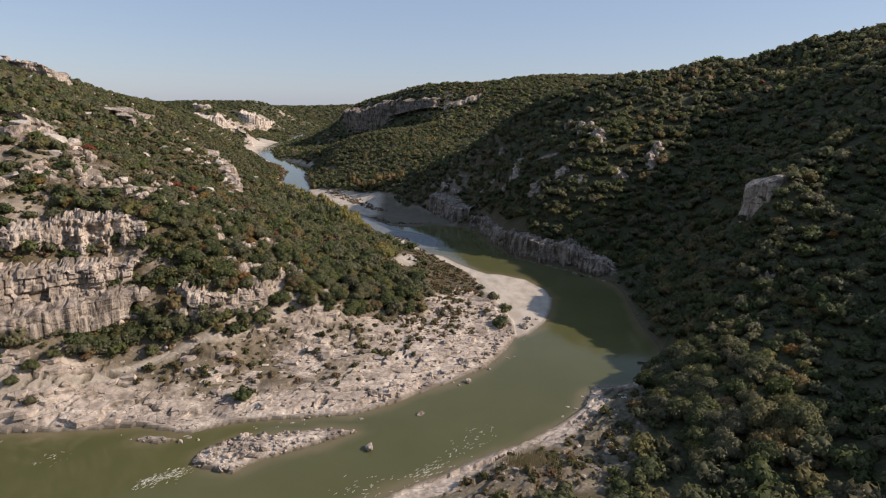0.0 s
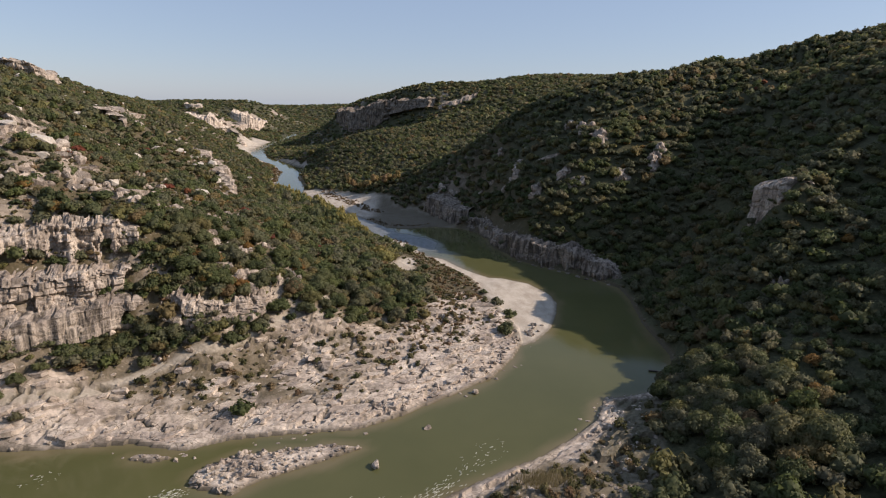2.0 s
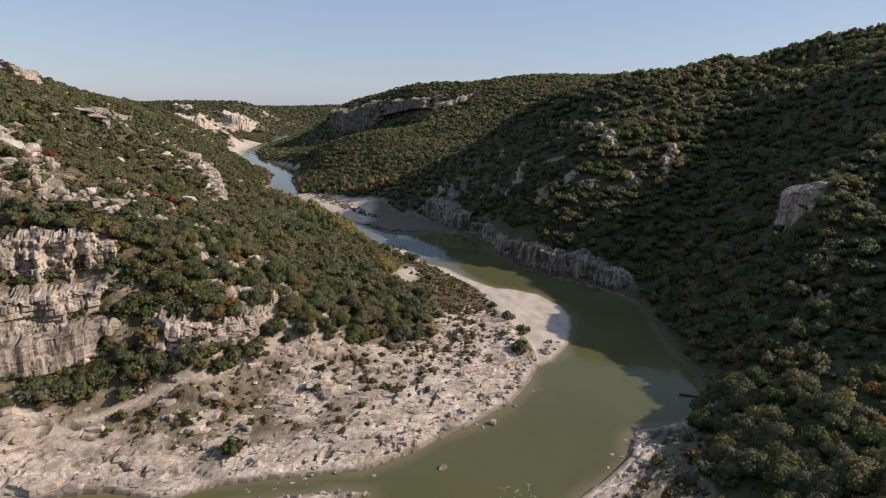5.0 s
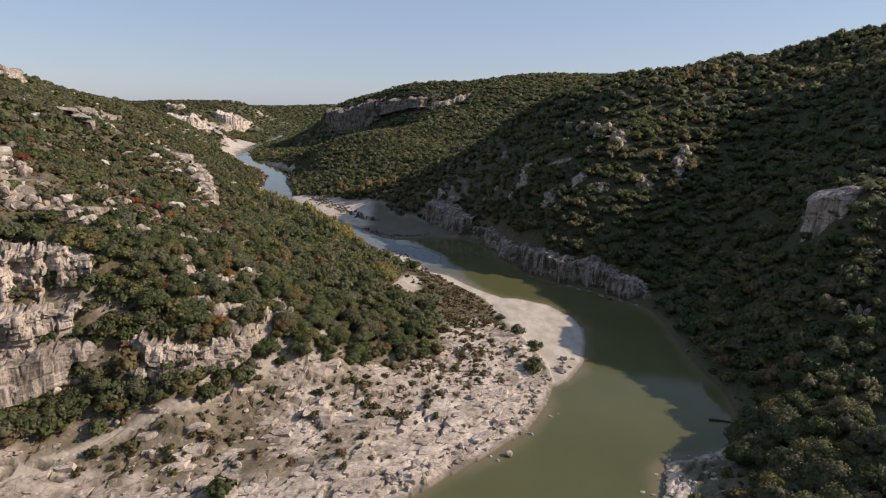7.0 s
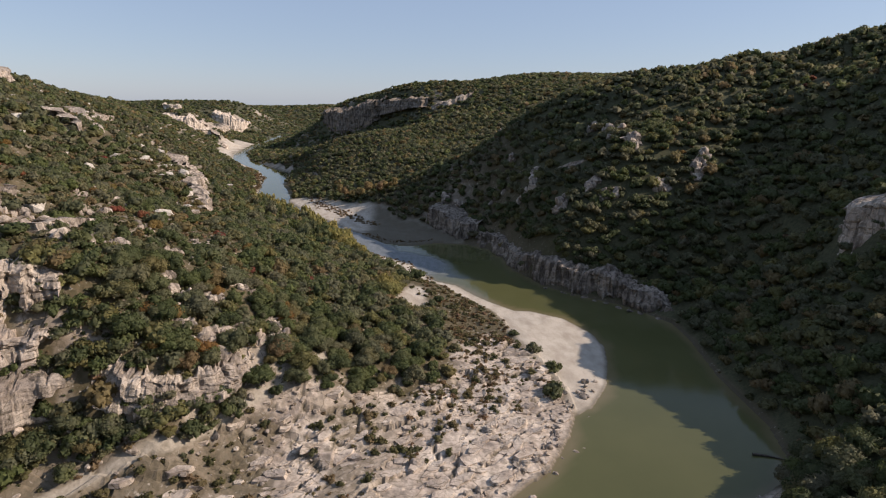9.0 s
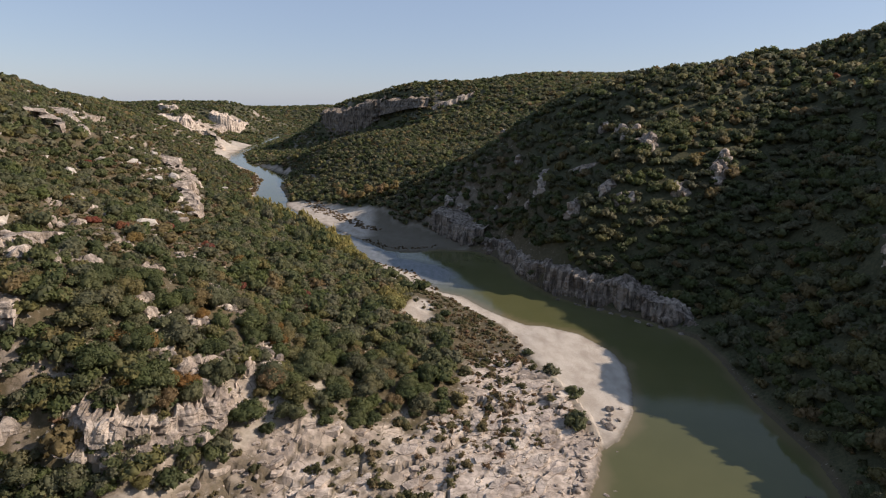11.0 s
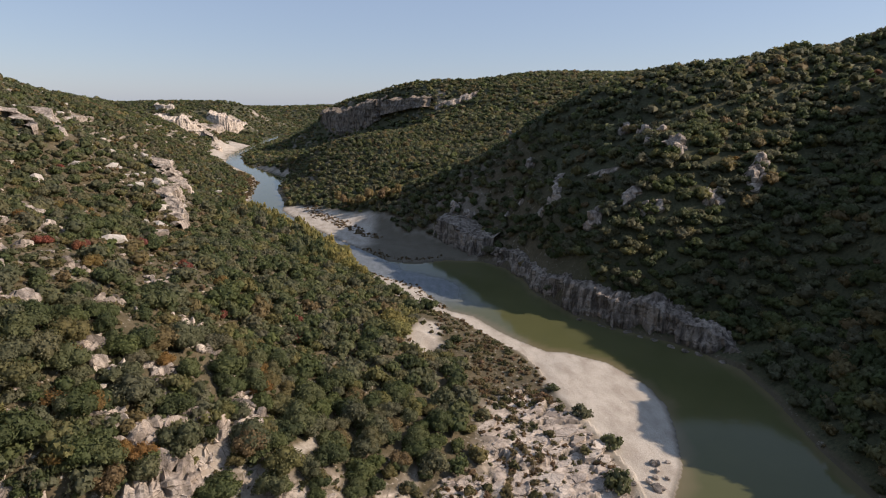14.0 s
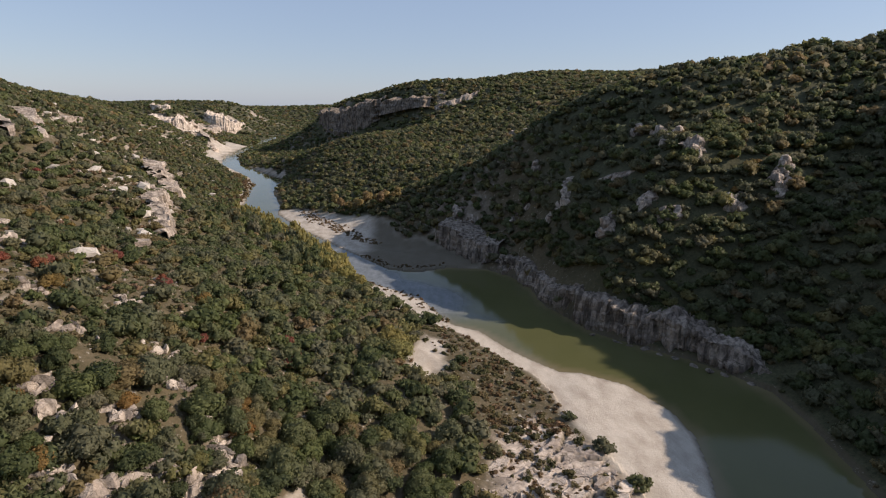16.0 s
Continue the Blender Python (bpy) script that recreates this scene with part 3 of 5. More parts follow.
def cliff(foot, top, label, lean=0.3, flute=0.0, step=0.7, seed=0, block=2.6, rough=1.0, brow=True, rock=None, undercut=0.0):
    """A rock face from its foot line to its brow, each a line of (x, y, z): broken blocks, ledges, and water-worn flutes where flute is over 0."""
    n = max(4, int(np.hypot(*np.diff(np.array(foot)[:, :2], axis=0).T).sum() / step))
    f, t = np.array(foot, float), np.array(top, float)
    u = np.linspace(0, 1, n)
    F = np.stack([np.interp(u, np.linspace(0, 1, len(f)), f[:, k]) for k in range(3)], 1)
    T = np.stack([np.interp(u, np.linspace(0, 1, len(t)), t[:, k]) for k in range(3)], 1)
    uneven = fbm(u * n * step / 11, 0 * u, 3, seed + 31)
    T[:, 2] += 0.12 * (T[:, 2] - F[:, 2]) * uneven
    FACES.append((0.5 * F + 0.5 * T)[::4, :2].tolist())
    rows = max(5, int((T[:, 2] - F[:, 2]).max() / step))
    v = np.linspace(-0.08, 1.0, rows)[:, None, None]
    # mostly upright, then back over the brow
    back = np.where(v < 0.85, lean * np.clip(v, 0, 1), lean * 0.85 + (1 - lean * 0.85) * (v - 0.85) / 0.15)
    P = F[None] * (1 - back) + T[None] * back
    P[..., 2] = F[None, :, 2] * (1 - v[..., 0]) + T[None, :, 2] * v[..., 0]
    tang = np.gradient(F[:, :2], axis=0)
    tang /= np.linalg.norm(tang, axis=1)[:, None] + 1e-9
    out = np.stack([tang[:, 1], -tang[:, 0]], 1)
    if ((T[:, :2] - F[:, :2]) * out).sum() > 0:
        out = -out
    s = np.cumsum(np.r_[0, np.hypot(*np.diff(F[:, :2], axis=0).T)])[None] + 0 * P[..., 2]
    z = P[..., 2]
    w = fbm(s / 6, z / 6, 3, seed)
    pick, edge = blocks((s + 1.1 * w) / (block * 0.8), (z + 1.3 * w + 0.06 * s) / (block * 0.95), seed + 3)
    pick2, edge2 = blocks((s - 0.4 * w) / (block * 0.34), (z + 0.4 * w) / (block * 0.42), seed + 8)
    bed = np.floor((z + 0.8 * w) / (block * 0.9))
    d = rough * (1.4 * fbm(s / 10, z / 16, 4, seed + 11) + 1.7 * (pick - 0.5) - 0.6 * (1 - smooth(edge, 0, 0.07)) + 0.7 * (pick2 - 0.5) - 0.25 * (1 - smooth(edge2, 0, 0.1)) + 1.1 * (hash2(bed, 0 * bed, seed) - 0.5))
    if flute:
        d = d * 0.6 + flute * fbm(s / 1.7, z / 16, 3, seed + 17)
    if undercut:
        d = d - undercut * (1 - smooth(v[..., 0] + 0.08 * w, 0.06, 0.30))
    # the face dies into the hillside along a ragged outline
    length, high = s.max(), (T[:, 2] - F[:, 2]).max()
    ragged = 1.1 * fbm(s / 3.5, z / 3.5, 3, seed + 23)
    ends = smooth(np.minimum(s, length - s) / (0.10 * length + 1.2) + 0.5 * ragged, 0.2, 0.6)
    if brow:
        ends = ends * smooth((1 - v[..., 0]) * high / (0.1 * high + 0.8) + 0.6 * ragged, 0.0, 0.4)
    d = (d + 0.4) * ends - (2.5 + 0.06 * high) * (1 - ends)
    P[..., :2] += out[None] * d[..., None]
    lump, rim = cells(P[..., 0] / (block * 0.7), P[..., 1] / (block * 0.7), seed + 29)
    P[..., 2] += smooth(v[..., 0], 0.80, 0.92) * rough * (0.4 * block * (lump - 0.55) - 0.2 * block * (1 - smooth(rim, 0, 0.2)))
    P[-1, :, 2] -= 0.6
    ob = new("cliff", mesh_of("cliff", P.reshape(-1, 3), grid_faces(rows, n), rock or LIMESTONE, None, False))
    return tagged(ob, label, "cliff", kind="structure")


def draped(line, lift=0.0):
    """A plan line laid on the land."""
    x, y = np.array(line, float).T
    return np.c_[x, y, lookup(Z, x, y) + lift].tolist()


def ledge(line, high, label, seed, step=0.7, rough=1.0, flute=0.0, block=2.6, rock=None):
    """A rock band across a slope: its foot follows the land along the line, its brow stands back uphill."""
    x, y = np.array(along(line, 4.0)).T
    up_x, up_y = lookup(gz_x, x, y), lookup(gz_y, x, y)
    n = np.hypot(up_x, up_y) + 1e-6
    foot = np.c_[x, y, lookup(Z, x, y) - 0.5]
    tx, ty = x + up_x / n * high * 0.7, y + up_y / n * high * 0.7
    top = np.c_[tx, ty, np.maximum(lookup(Z, tx, ty) + 0.4, foot[:, 2] + high)]
    return cliff(foot.tolist(), top.tolist(), label, 0.3, flute, step, seed, block, rough, True, rock)


# the great cliff above the shelf: a stained wall hollowed at its foot, a tier of blocks over it, and buttresses along the brow
cliff([(-124, 98, 11), (-112, 101, 11), (-97, 106, 11.5), (-87, 112, 11.5), (-79, 119, 12), (-71, 126, 13)],
      [(-126, 108, 23), (-114, 109, 23), (-100, 114, 23), (-90, 121, 23), (-82, 127, 23), (-74, 131, 23)], "smooth grey limestone wall with dark water stains, hollow at its foot", 0.1, 0.4, 0.35, 101, 5.5, 0.6, False, STAINED_ROCK, 2.4)
cliff([(-126, 103, 20.5), (-113, 105, 20.5), (-99, 110, 20.5), (-89, 116.5, 20.5), (-81, 123, 20.5), (-73, 129.5, 20.5)],
      [(-127, 112, 30), (-114.5, 113, 30), (-101, 118, 30), (-91, 125, 30.5), (-83, 130, 30), (-75, 134.5, 29)], "broken tier of pale limestone blocks over a stained wall", 0.25, 0.0, 0.35, 111, 3.8, 1.25, False)
cliff([(-127, 110, 27.5), (-116, 112, 27.5), (-101, 117, 27.5), (-91, 124.5, 27.5), (-83, 129.5, 28), (-75, 134.5, 29)],
      [(-127, 119, 36.5), (-116, 120, 37), (-104, 122.5, 38), (-94, 131.5, 39.5), (-86, 136, 40), (-75, 139, 40)], "upper tier of white limestone buttresses along the brow", 0.2, 0.9, 0.35, 121, 3.0, 1.5)
cliff([(-72, 127, 12.5), (-66, 127.5, 12.5), (-61, 127.5, 12.5), (-55, 129, 12), (-49, 136, 12), (-44, 143, 13)],
      [(-72, 134.5, 26), (-66, 134.5, 24), (-61, 134.5, 22), (-56.5, 134.5, 19.5), (-51.5, 141, 19.5), (-46.5, 148, 18.5)], "low broken limestone outcrop above a footpath", 0.3, 0.4, 0.35, 141, 3.0, 1.3, True, None, 1.6)
# river wall below the far slope, fluted by floods
cliff([(66, 208, -0.5), (63, 212, -0.5), (58, 219, -0.5), (52, 226.5, -0.5), (44, 232.5, -0.5), (38, 238.5, -0.5), (30, 245.5, -0.5), (25.5, 258, -0.5), (20.5, 267, -0.5), (18.5, 287, -0.5), (13, 301, -0.5), (5, 311, 0)],
      [(71, 211, 0.5), (69, 217, 3), (62, 225, 7), (56, 232, 10), (49, 238, 11), (43, 243, 10.5), (36, 251, 9.5), (32, 263, 10), (28, 273, 9), (26, 290, 8.5), (20, 306, 8), (11, 318, 9)],
      "grey fluted limestone wall rising from the river in shade", 0.25, 1.5, 0.45, 161, 3.6, 0.9, True, RIVER_WALL, 1.0)
cliff([(5, 311, 0), (-2, 319, 1), (-10, 332, 2), (-18, 348, 4)], [(12, 320, 12), (6, 330, 12), (-2, 340, 14), (-10, 358, 15)], "shaded grey limestone wall behind gravel", 0.25, 1.3, 0.6, 181, 3, 1.2, True, RIVER_WALL)
# white scars on the wooded spur
cliff([(99, 176, 36), (98, 180, 28), (97, 185, 21), (97, 190, 20), (98, 194, 25)], [(104, 175, 45), (104, 180, 47), (103.5, 185, 47), (103.5, 190, 46), (104, 195, 42)], "white streaked limestone scar among shaded trees", 0.2, 1.0, 0.4, 201, 4, 0.7)
cliff([(109, 225, 31), (109, 230, 27), (109.5, 236, 29)], [(114, 225, 37), (114.5, 231, 39), (114.5, 237, 37)], "small white limestone scar among shaded trees", 0.2, 0.9, 0.45, 211, 4, 0.7)
cliff([(46, 351, 55), (54, 346, 58.5), (62, 341, 61.5), (70, 337, 64), (79, 333, 66)], [(49, 358, 65), (57, 353, 68), (65, 349, 70.5), (73, 345, 73), (82, 341, 75)], "pale limestone band below the wooded brow", 0.15, 0.8, 0.7, 221, 4, 1.0)
ledge([(40, 296), (46, 290), (50, 282)], 4, "grey limestone band on the shaded slope", 226, 0.7)
ledge([(30, 300), (34, 312)], 5, "grey limestone band on the shaded slope", 228, 0.7)
# bands and ribs of the sunny slope
SUNNY = "pale limestone ledge on the sunny slope"
ledge([(-100, 268), (-104, 272), (-109, 279), (-114, 290), (-119, 303)], 7, "pale limestone rib running up the sunny slope", 271, 0.6, 1.3, 1.2, 3.2)
ledge([(-172, 428), (-182, 442), (-192, 458), (-202, 476)], 13, "pale limestone rib dropping to the river bank", 277, 0.8, 1.6, 1.4, 4)
ledge([(-146, 378), (-156, 394), (-166, 412)], 9, "pale limestone rib dropping to the river bank", 279, 0.7, 1.4, 1.4, 4)
ledge([(-124, 306), (-132, 318), (-142, 330)], 5, "pale limestone rib running up the sunny slope", 273, 0.7, 1.3, 1.2, 3.5)
ledge([(-96, 240), (-93, 234)], 4, SUNNY, 275)
ledge([(-190, 345), (-203, 360), (-216, 372)], 7, SUNNY, 281, 0.9)
ledge([(-158, 285), (-166, 290), (-176, 296)], 6, SUNNY, 291, 0.8)
ledge([(-160, 302), (-172, 316)], 4, SUNNY, 293, 0.8)
ledge([(-250, 449), (-254, 470), (-256, 490)], 6, SUNNY, 295, 1.1)
ledge([(-302, 388), (-285, 382), (-272, 384), (-270, 398), (-276, 415)], 11, "pale limestone crag on the skyline", 301, 0.9, 1.3, 0.0, 4)
ledge([(-100, 152), (-99, 163)], 3, SUNNY, 311, 0.6)
ledge([(-119, 146), (-114, 152), (-113, 162)], 4, SUNNY, 313, 0.6)
ledge([(-108, 127), (-105, 134)], 4, SUNNY, 315, 0.6)
ledge([(-88, 146), (-86, 154), (-83, 163)], 3, SUNNY, 317, 0.5)
ledge([(-124, 160), (-118, 170), (-116, 180)], 4, SUNNY, 319, 0.7)
# far walls up the gorge
FARW = "cream limestone cliff far up the gorge"
cliff([(-466, 940, 17), (-440, 931, 14), (-418, 925, 11), (-400, 923, 10), (-384, 934, 9), (-376, 956, 10)],
      [(-468, 962, 47), (-444, 958, 48), (-420, 948, 49), (-402, 946, 47), (-394, 958, 43), (-388, 980, 36)], FARW, 0.12, 0.9, 1.3, 321, 6, 1.0, False, PALE_ROCK)
cliff([(-376, 962, 10), (-366, 1000, 8), (-372, 1060, 8)], [(-392, 966, 34), (-384, 1004, 30), (-390, 1066, 30)], FARW, 0.3, 0.8, 1.8, 323, 6, 1.2, True, LIMESTONE)
cliff([(-476, 1230, 13), (-448, 1224, 9), (-430, 1230, 5), (-418, 1250, 4), (-410, 1300, 3)], [(-480, 1254, 46), (-450, 1248, 45), (-438, 1256, 39), (-430, 1278, 30), (-422, 1320, 25)], FARW, 0.12, 1.0, 1.8, 327, 8, 1.3, True, PALE_ROCK)
ledge([(-458, 990), (-440, 982), (-424, 988)], 10, FARW, 329, 1.4, 1.6, 0.3, 6, PALE_ROCK)
ledge([(-362, 862), (-346, 858), (-330, 866), (-316, 860)], 9, "broken limestone rocks above the far beach", 331, 1.3, 2.2, 0.3, 5, PALE_ROCK)
ledge([(-312, 850), (-302, 838), (-296, 820)], 6, "broken limestone rocks above the far beach", 333, 1.2, 2.0, 0.3, 5, PALE_ROCK)
ledge([(-400, 868), (-384, 862), (-372, 872)], 7, FARW, 335, 1.4, 1.8, 0.3, 5, PALE_ROCK)
cliff([(-530, 1530, 16), (-500, 1560, 10), (-478, 1590, 4), (-460, 1612, 0)], [(-540, 1556, 52), (-508, 1590, 50), (-486, 1616, 36), (-464, 1630, 14)], "grey limestone cliff where the gorge bends away", 0.3, 0.9, 2.5, 337, 9, 2.0, True, LIMESTONE)
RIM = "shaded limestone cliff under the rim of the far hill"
# rim faces take the rock whose dark colour stands in for shade
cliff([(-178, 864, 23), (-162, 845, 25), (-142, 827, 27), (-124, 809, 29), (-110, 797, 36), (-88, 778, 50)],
      [(-170, 880, 58), (-154, 860, 60), (-132, 842, 65), (-114, 824, 68), (-100, 811, 70), (-78, 792, 75)], RIM, 0.2, 0.8, 1.4, 341, 6, 1.6, True, SHADED_ROCK)
cliff([(-88, 778, 54), (-64, 758, 59), (-46, 743, 63), (-26, 735, 65)], [(-74, 794, 73), (-52, 776, 74), (-36, 760, 76), (-18, 753, 76)], RIM, 0.2, 0.8, 1.4, 345, 6, 1.6, True, SHADED_ROCK)
ledge([(-20, 733), (6, 737), (30, 745)], 8, "limestone band on the far hill", 351, 1.6, 1.6, 0.4, 6)
ledge([(40, 560), (56, 552), (70, 548)], 5, "limestone band on the far hill", 353, 1.4, 1.4, 0.3, 5)


# ---- trees ----
def icosphere(times):
    bm = bmesh.new()
    bmesh.ops.create_icosphere(bm, subdivisions=times, radius=1.0)
    v = np.array([p.co[:] for p in bm.verts])
    f = np.array([[q.index for q in p.verts] for p in bm.faces])
    bm.free()
    return v, f


ICO1, ICO2 = icosphere(1), icosphere(2)
OCTA = (np.array([[1, 0, 0], [-1, 0, 0], [0, 1, 0], [0, -1, 0], [0, 0, 1], [0, 0, -1]], float) * 1.12,
        np.array([[0, 2, 4], [2, 1, 4], [1, 3, 4], [3, 0, 4], [2, 0, 5], [1, 2, 5], [3, 1, 5], [0, 3, 5]]))


def crown_shape(rng, lobes, clumps, leaf, core, spread=0.55, tall=0.9):
    """A crown about 2 wide, its foot near 0: dark cores of several lobes, covered with ragged leaf clumps. Triangles, with their normals."""
    V, Fc, N, n = [], [], [], 0
    cs, rs = [], []
    for k in range(lobes):
        a, r = rng.uniform(0, 2 * np.pi), spread * np.sqrt(rng.uniform(0.02, 1))
        if k == 0:
            r = 0
        cs.append((r * np.cos(a), r * np.sin(a), tall * rng.uniform(0.55, 0.95) - 0.25 * r))
        rs.append(rng.uniform(0.30, 0.54) * (1.15 if k == 0 else 1))
    cs, rs = np.array(cs), np.array(rs)
    cv, cf = core
    for c, r in zip(cs, rs):
        q = cv * (1 + 0.14 * rng.standard_normal((len(cv), 1))) * r * 0.84 * np.array([1, 1, 0.85]) + c
        V.append(q)
        N.append(cv)
        Fc.append(cf + n)
        n += len(q)
    k = rng.choice(lobes, clumps, p=rs ** 2 / (rs ** 2).sum())
    d = rng.standard_normal((clumps, 3))
    d[:, 2] = np.abs(d[:, 2]) * 1.0 - 0.35
    d /= np.linalg.norm(d, axis=1)[:, None]
    c = cs[k] + d * rs[k][:, None] * rng.uniform(0.80, 1.16, (clumps, 1)) * np.array([1, 1, 0.85])
    nrm = d + 0.4 * rng.standard_normal((clumps, 3))
    nrm /= np.linalg.norm(nrm, axis=1)[:, None]
    a = np.cross(nrm, rng.standard_normal((clumps, 3)))
    a /= np.linalg.norm(a, axis=1)[:, None]
    b = np.cross(nrm, a)
    sz = leaf * rng.uniform(0.6, 1.35, (clumps, 1))
    tip = rng.uniform(0.7, 1.4, (clumps, 1))
    leafy = np.stack([c + a * sz * tip - 0.25 * nrm * sz, c - (0.6 * a + b * 0.9) * sz, c - (0.5 * a - b * 0.9) * sz + 0.15 * nrm * sz], 1)
    # leaves catch the light as the rounded clump does that they grow on
    lit = 0.75 * d + 0.25 * np.array([0, 0, 1]) + 0.32 * rng.standard_normal((clumps, 3))
    lit /= np.linalg.norm(lit, axis=1)[:, None]
    under = (np.cross(leafy[:, 1] - leafy[:, 0], leafy[:, 2] - leafy[:, 0]) * lit).sum(1) < 0
    leafy[under] = leafy[under][:, ::-1]
    V.append(leafy.reshape(-1, 3))
    Fc.append(n + np.arange(3 * clumps).reshape(clumps, 3))
    N.append(np.repeat(lit, 3, axis=0))
    return np.concatenate(V), np.concatenate(Fc), np.concatenate(N)


def trunk_shape(rng, height=0.55, radius=0.07):
    """A tapered, slightly bent trunk that forks into three limbs."""
    V, Fc, n = [], [], 0

    def tube(p0, p1, r0, r1):
        nonlocal n
        a = np.linspace(0, 2 * np.pi, 6)[:-1]
        for p, r in ((p0, r0), ((np.array(p0) + p1) / 2 + 0.02 * rng.standard_normal(3), (r0 + r1) / 2), (p1, r1)):
            V.append(np.stack([p[0] + r * np.cos(a), p[1] + r * np.sin(a), p[2] + 0 * a], 1))
        for ring in (0, 5):
            for i in range(5):
                j = (i + 1) % 5
                Fc.append([n + ring + i, n + ring + j, n + ring + 5 + j])
                Fc.append([n + ring + i, n + ring + 5 + j, n + ring + 5 + i])
        n += 15
    fork = np.array([0.03 * rng.standard_normal(), 0.03 * rng.standard_normal(), height * 0.5])
    tube(np.array([0, 0, -0.25]), fork, radius, radius * 0.75)
    for k in range(3):
        a = 2.1 * k + rng.uniform(0, 1)
        tube(fork, fork + np.array([0.3 * np.cos(a), 0.3 * np.sin(a), height * 0.8]), radius * 0.6, radius * 0.25)
    return np.concatenate(V), np.array(Fc)


rng = np.random.default_rng(4)
NEAR = [crown_shape(rng, 12, 1900, 0.062, ICO1, 0.64) for _ in range(7)]
MID = [crown_shape(rng, 7, 210, 0.125, OCTA, 0.62) for _ in range(9)]
FAR = [crown_shape(rng, 3, 44, 0.25, OCTA) for _ in range(7)]
SPECK = [crown_shape(rng, 2, 16, 0.36, OCTA) for _ in range(7)]
BUSH = [crown_shape(rng, 4, 58, 0.19, OCTA, 0.75, 0.5) for _ in range(6)]
TALL = [crown_shape(rng, 7, 320, 0.13, ICO1, 0.22, 2.2) for _ in range(3)]
TRUNKS = [trunk_shape(rng) for _ in range(4)]


def part(name, verts, faces, mat, parent, attrs=None, label="", smooth_faces=False, normals=None):
    ob = new(name, mesh_of(name, verts, faces, mat, attrs, smooth_faces, normals))
    ob.parent = parent
    return tagged(ob, label) if label else ob


def tree_thing(name, label, category, group, crown, trunk, mat):
    root = new(name)
    root.empty_display_size = 0.3
    v, f, lit = crown
    part("crown", v, f, mat, root, {"tint": np.zeros(len(v))}, "", True, lit)
    tv, tf = trunk
    part("trunk", tv, tf, BARK, root)
    return tagged(root, label, category, group)


def scatter(cell, box, rng):
    """Jittered places over a box of the plan."""
    x0, y0, x1, y1 = box
    x, y = np.meshgrid(np.arange(x0, x1, cell), np.arange(y0, y1, cell))
    x = x.ravel() + rng.uniform(-0.5, 0.5, x.size) * cell * 0.95
    y = y.ravel() + rng.uniform(-0.5, 0.5, y.size) * cell * 0.95
    return x, y


OPEN = np.clip(np.maximum.reduce([ON_SHELF * 0.985, ON_GRAVEL, ON_SLABS * 0.995, ON_SPIT, IN_RIVER * 1.0]), 0, 1)
WOODS = [(-66, 178), (-44, 160), (-26, 160), (-8, 172), (-2, 190), (-6, 212), (-30, 250), (-70, 300), (-110, 372), (-150, 420), (-160, 400), (-110, 310), (-90, 250), (-70, 205)]
IN_WOODS = soft_in(WOODS, 6)
sunny = smooth(-(GX + 30), 0, 60) * (1 - IN_WOODS) * smooth(620 - GY, 0, 150)
thin = smooth(fbm(GX / 11, GY / 11, 4, 71), -0.1, 0.65)
CLEAR = np.full(GX.shape, 1e9)
for face in FACES:
    CLEAR = np.minimum(CLEAR, away(GX, GY, face))
PATCHY = np.clip(0.98 - sunny * (0.06 + 0.42 * thin) - 0.25 * smooth(SLOPE, 1.6, 2.6), 0, 1) * (1 - OPEN) * smooth(SHORE_D, 1.0, 4.0)
PATCHY *= 0.78 * np.sqrt(1 + np.minimum(SLOPE, 2) ** 2)
PATCHY *= smooth(CLEAR, 0.3, 1.8) * (1 - TRODDEN) * (1 - 0.8 * BARE)
PATCHY *= smooth(CLEAR, 2, 5 * smooth(GY, 560, 700) + 2.1)
# white outcrops that keep the trees off: place, width, height, blocks
WHITE_CRAGS = [(-54, 142, 6, 3.5, 22), (-49, 148, 5, 3, 16), (-44, 154, 5, 2.6, 14), (-62, 148, 6, 3, 14), (-57, 152, 5, 2.6, 12), (-47, 158, 4, 2, 10), (-98, 147, 8, 4, 18), (-108, 158, 8, 4, 16), (-92, 152, 7, 3, 12),
                                (-80, 145, 6, 3, 14), (-104, 140, 7, 4, 16), (-118, 172, 9, 4, 16), (-98, 190, 7, 3, 12), (-110, 205, 7, 3, 12), (-62, 172, 5, 2.2, 10), (-70, 165, 5, 2.4, 10), (-74, 186, 5, 2.4, 9), (-90, 168, 6, 3, 10)]
WHITE_CRAGS += [(-66, 150, 5, 3, 20), (-76, 152, 5, 3, 20), (-60, 142, 5, 3, 22), (-56, 162, 3.5, 2, 14), (-45, 153, 4, 2.4, 20), (-80, 172, 4, 2, 14), (-100, 182, 5, 2.4, 14)]
SHADED_CRAGS = [(91, 265, 6, 6, 14), (95, 269, 5, 6, 12), (39, 269, 5, 7, 14), (56, 261, 6, 5, 12), (69, 279, 6, 6, 14), (64, 288, 6, 6, 14), (66, 300, 6, 6, 14), (62, 312, 6, 5, 12),
                (28, 305, 6, 5, 12), (20, 330, 6, 5, 12), (76, 262, 5, 5, 10), (50, 268, 5, 6, 12), (0, 345, 6, 6, 12), (-6, 358, 6, 6, 12), (28, 345, 5, 5, 10), (86, 150, 6, 3, 10)]
for x, y, wide, high, count in WHITE_CRAGS + SHADED_CRAGS:
    PATCHY *= smooth(np.hypot(GX - x, (GY - y) * 1.3) + 1.2 * fbm(GX / 3, GY / 3, 2, 87), wide * 0.3, wide * 0.6)
# rocky ground with low brush between the wood and the gravel bar
PATCHY *= 1 - soft_in(BRUSHY, 2.0)
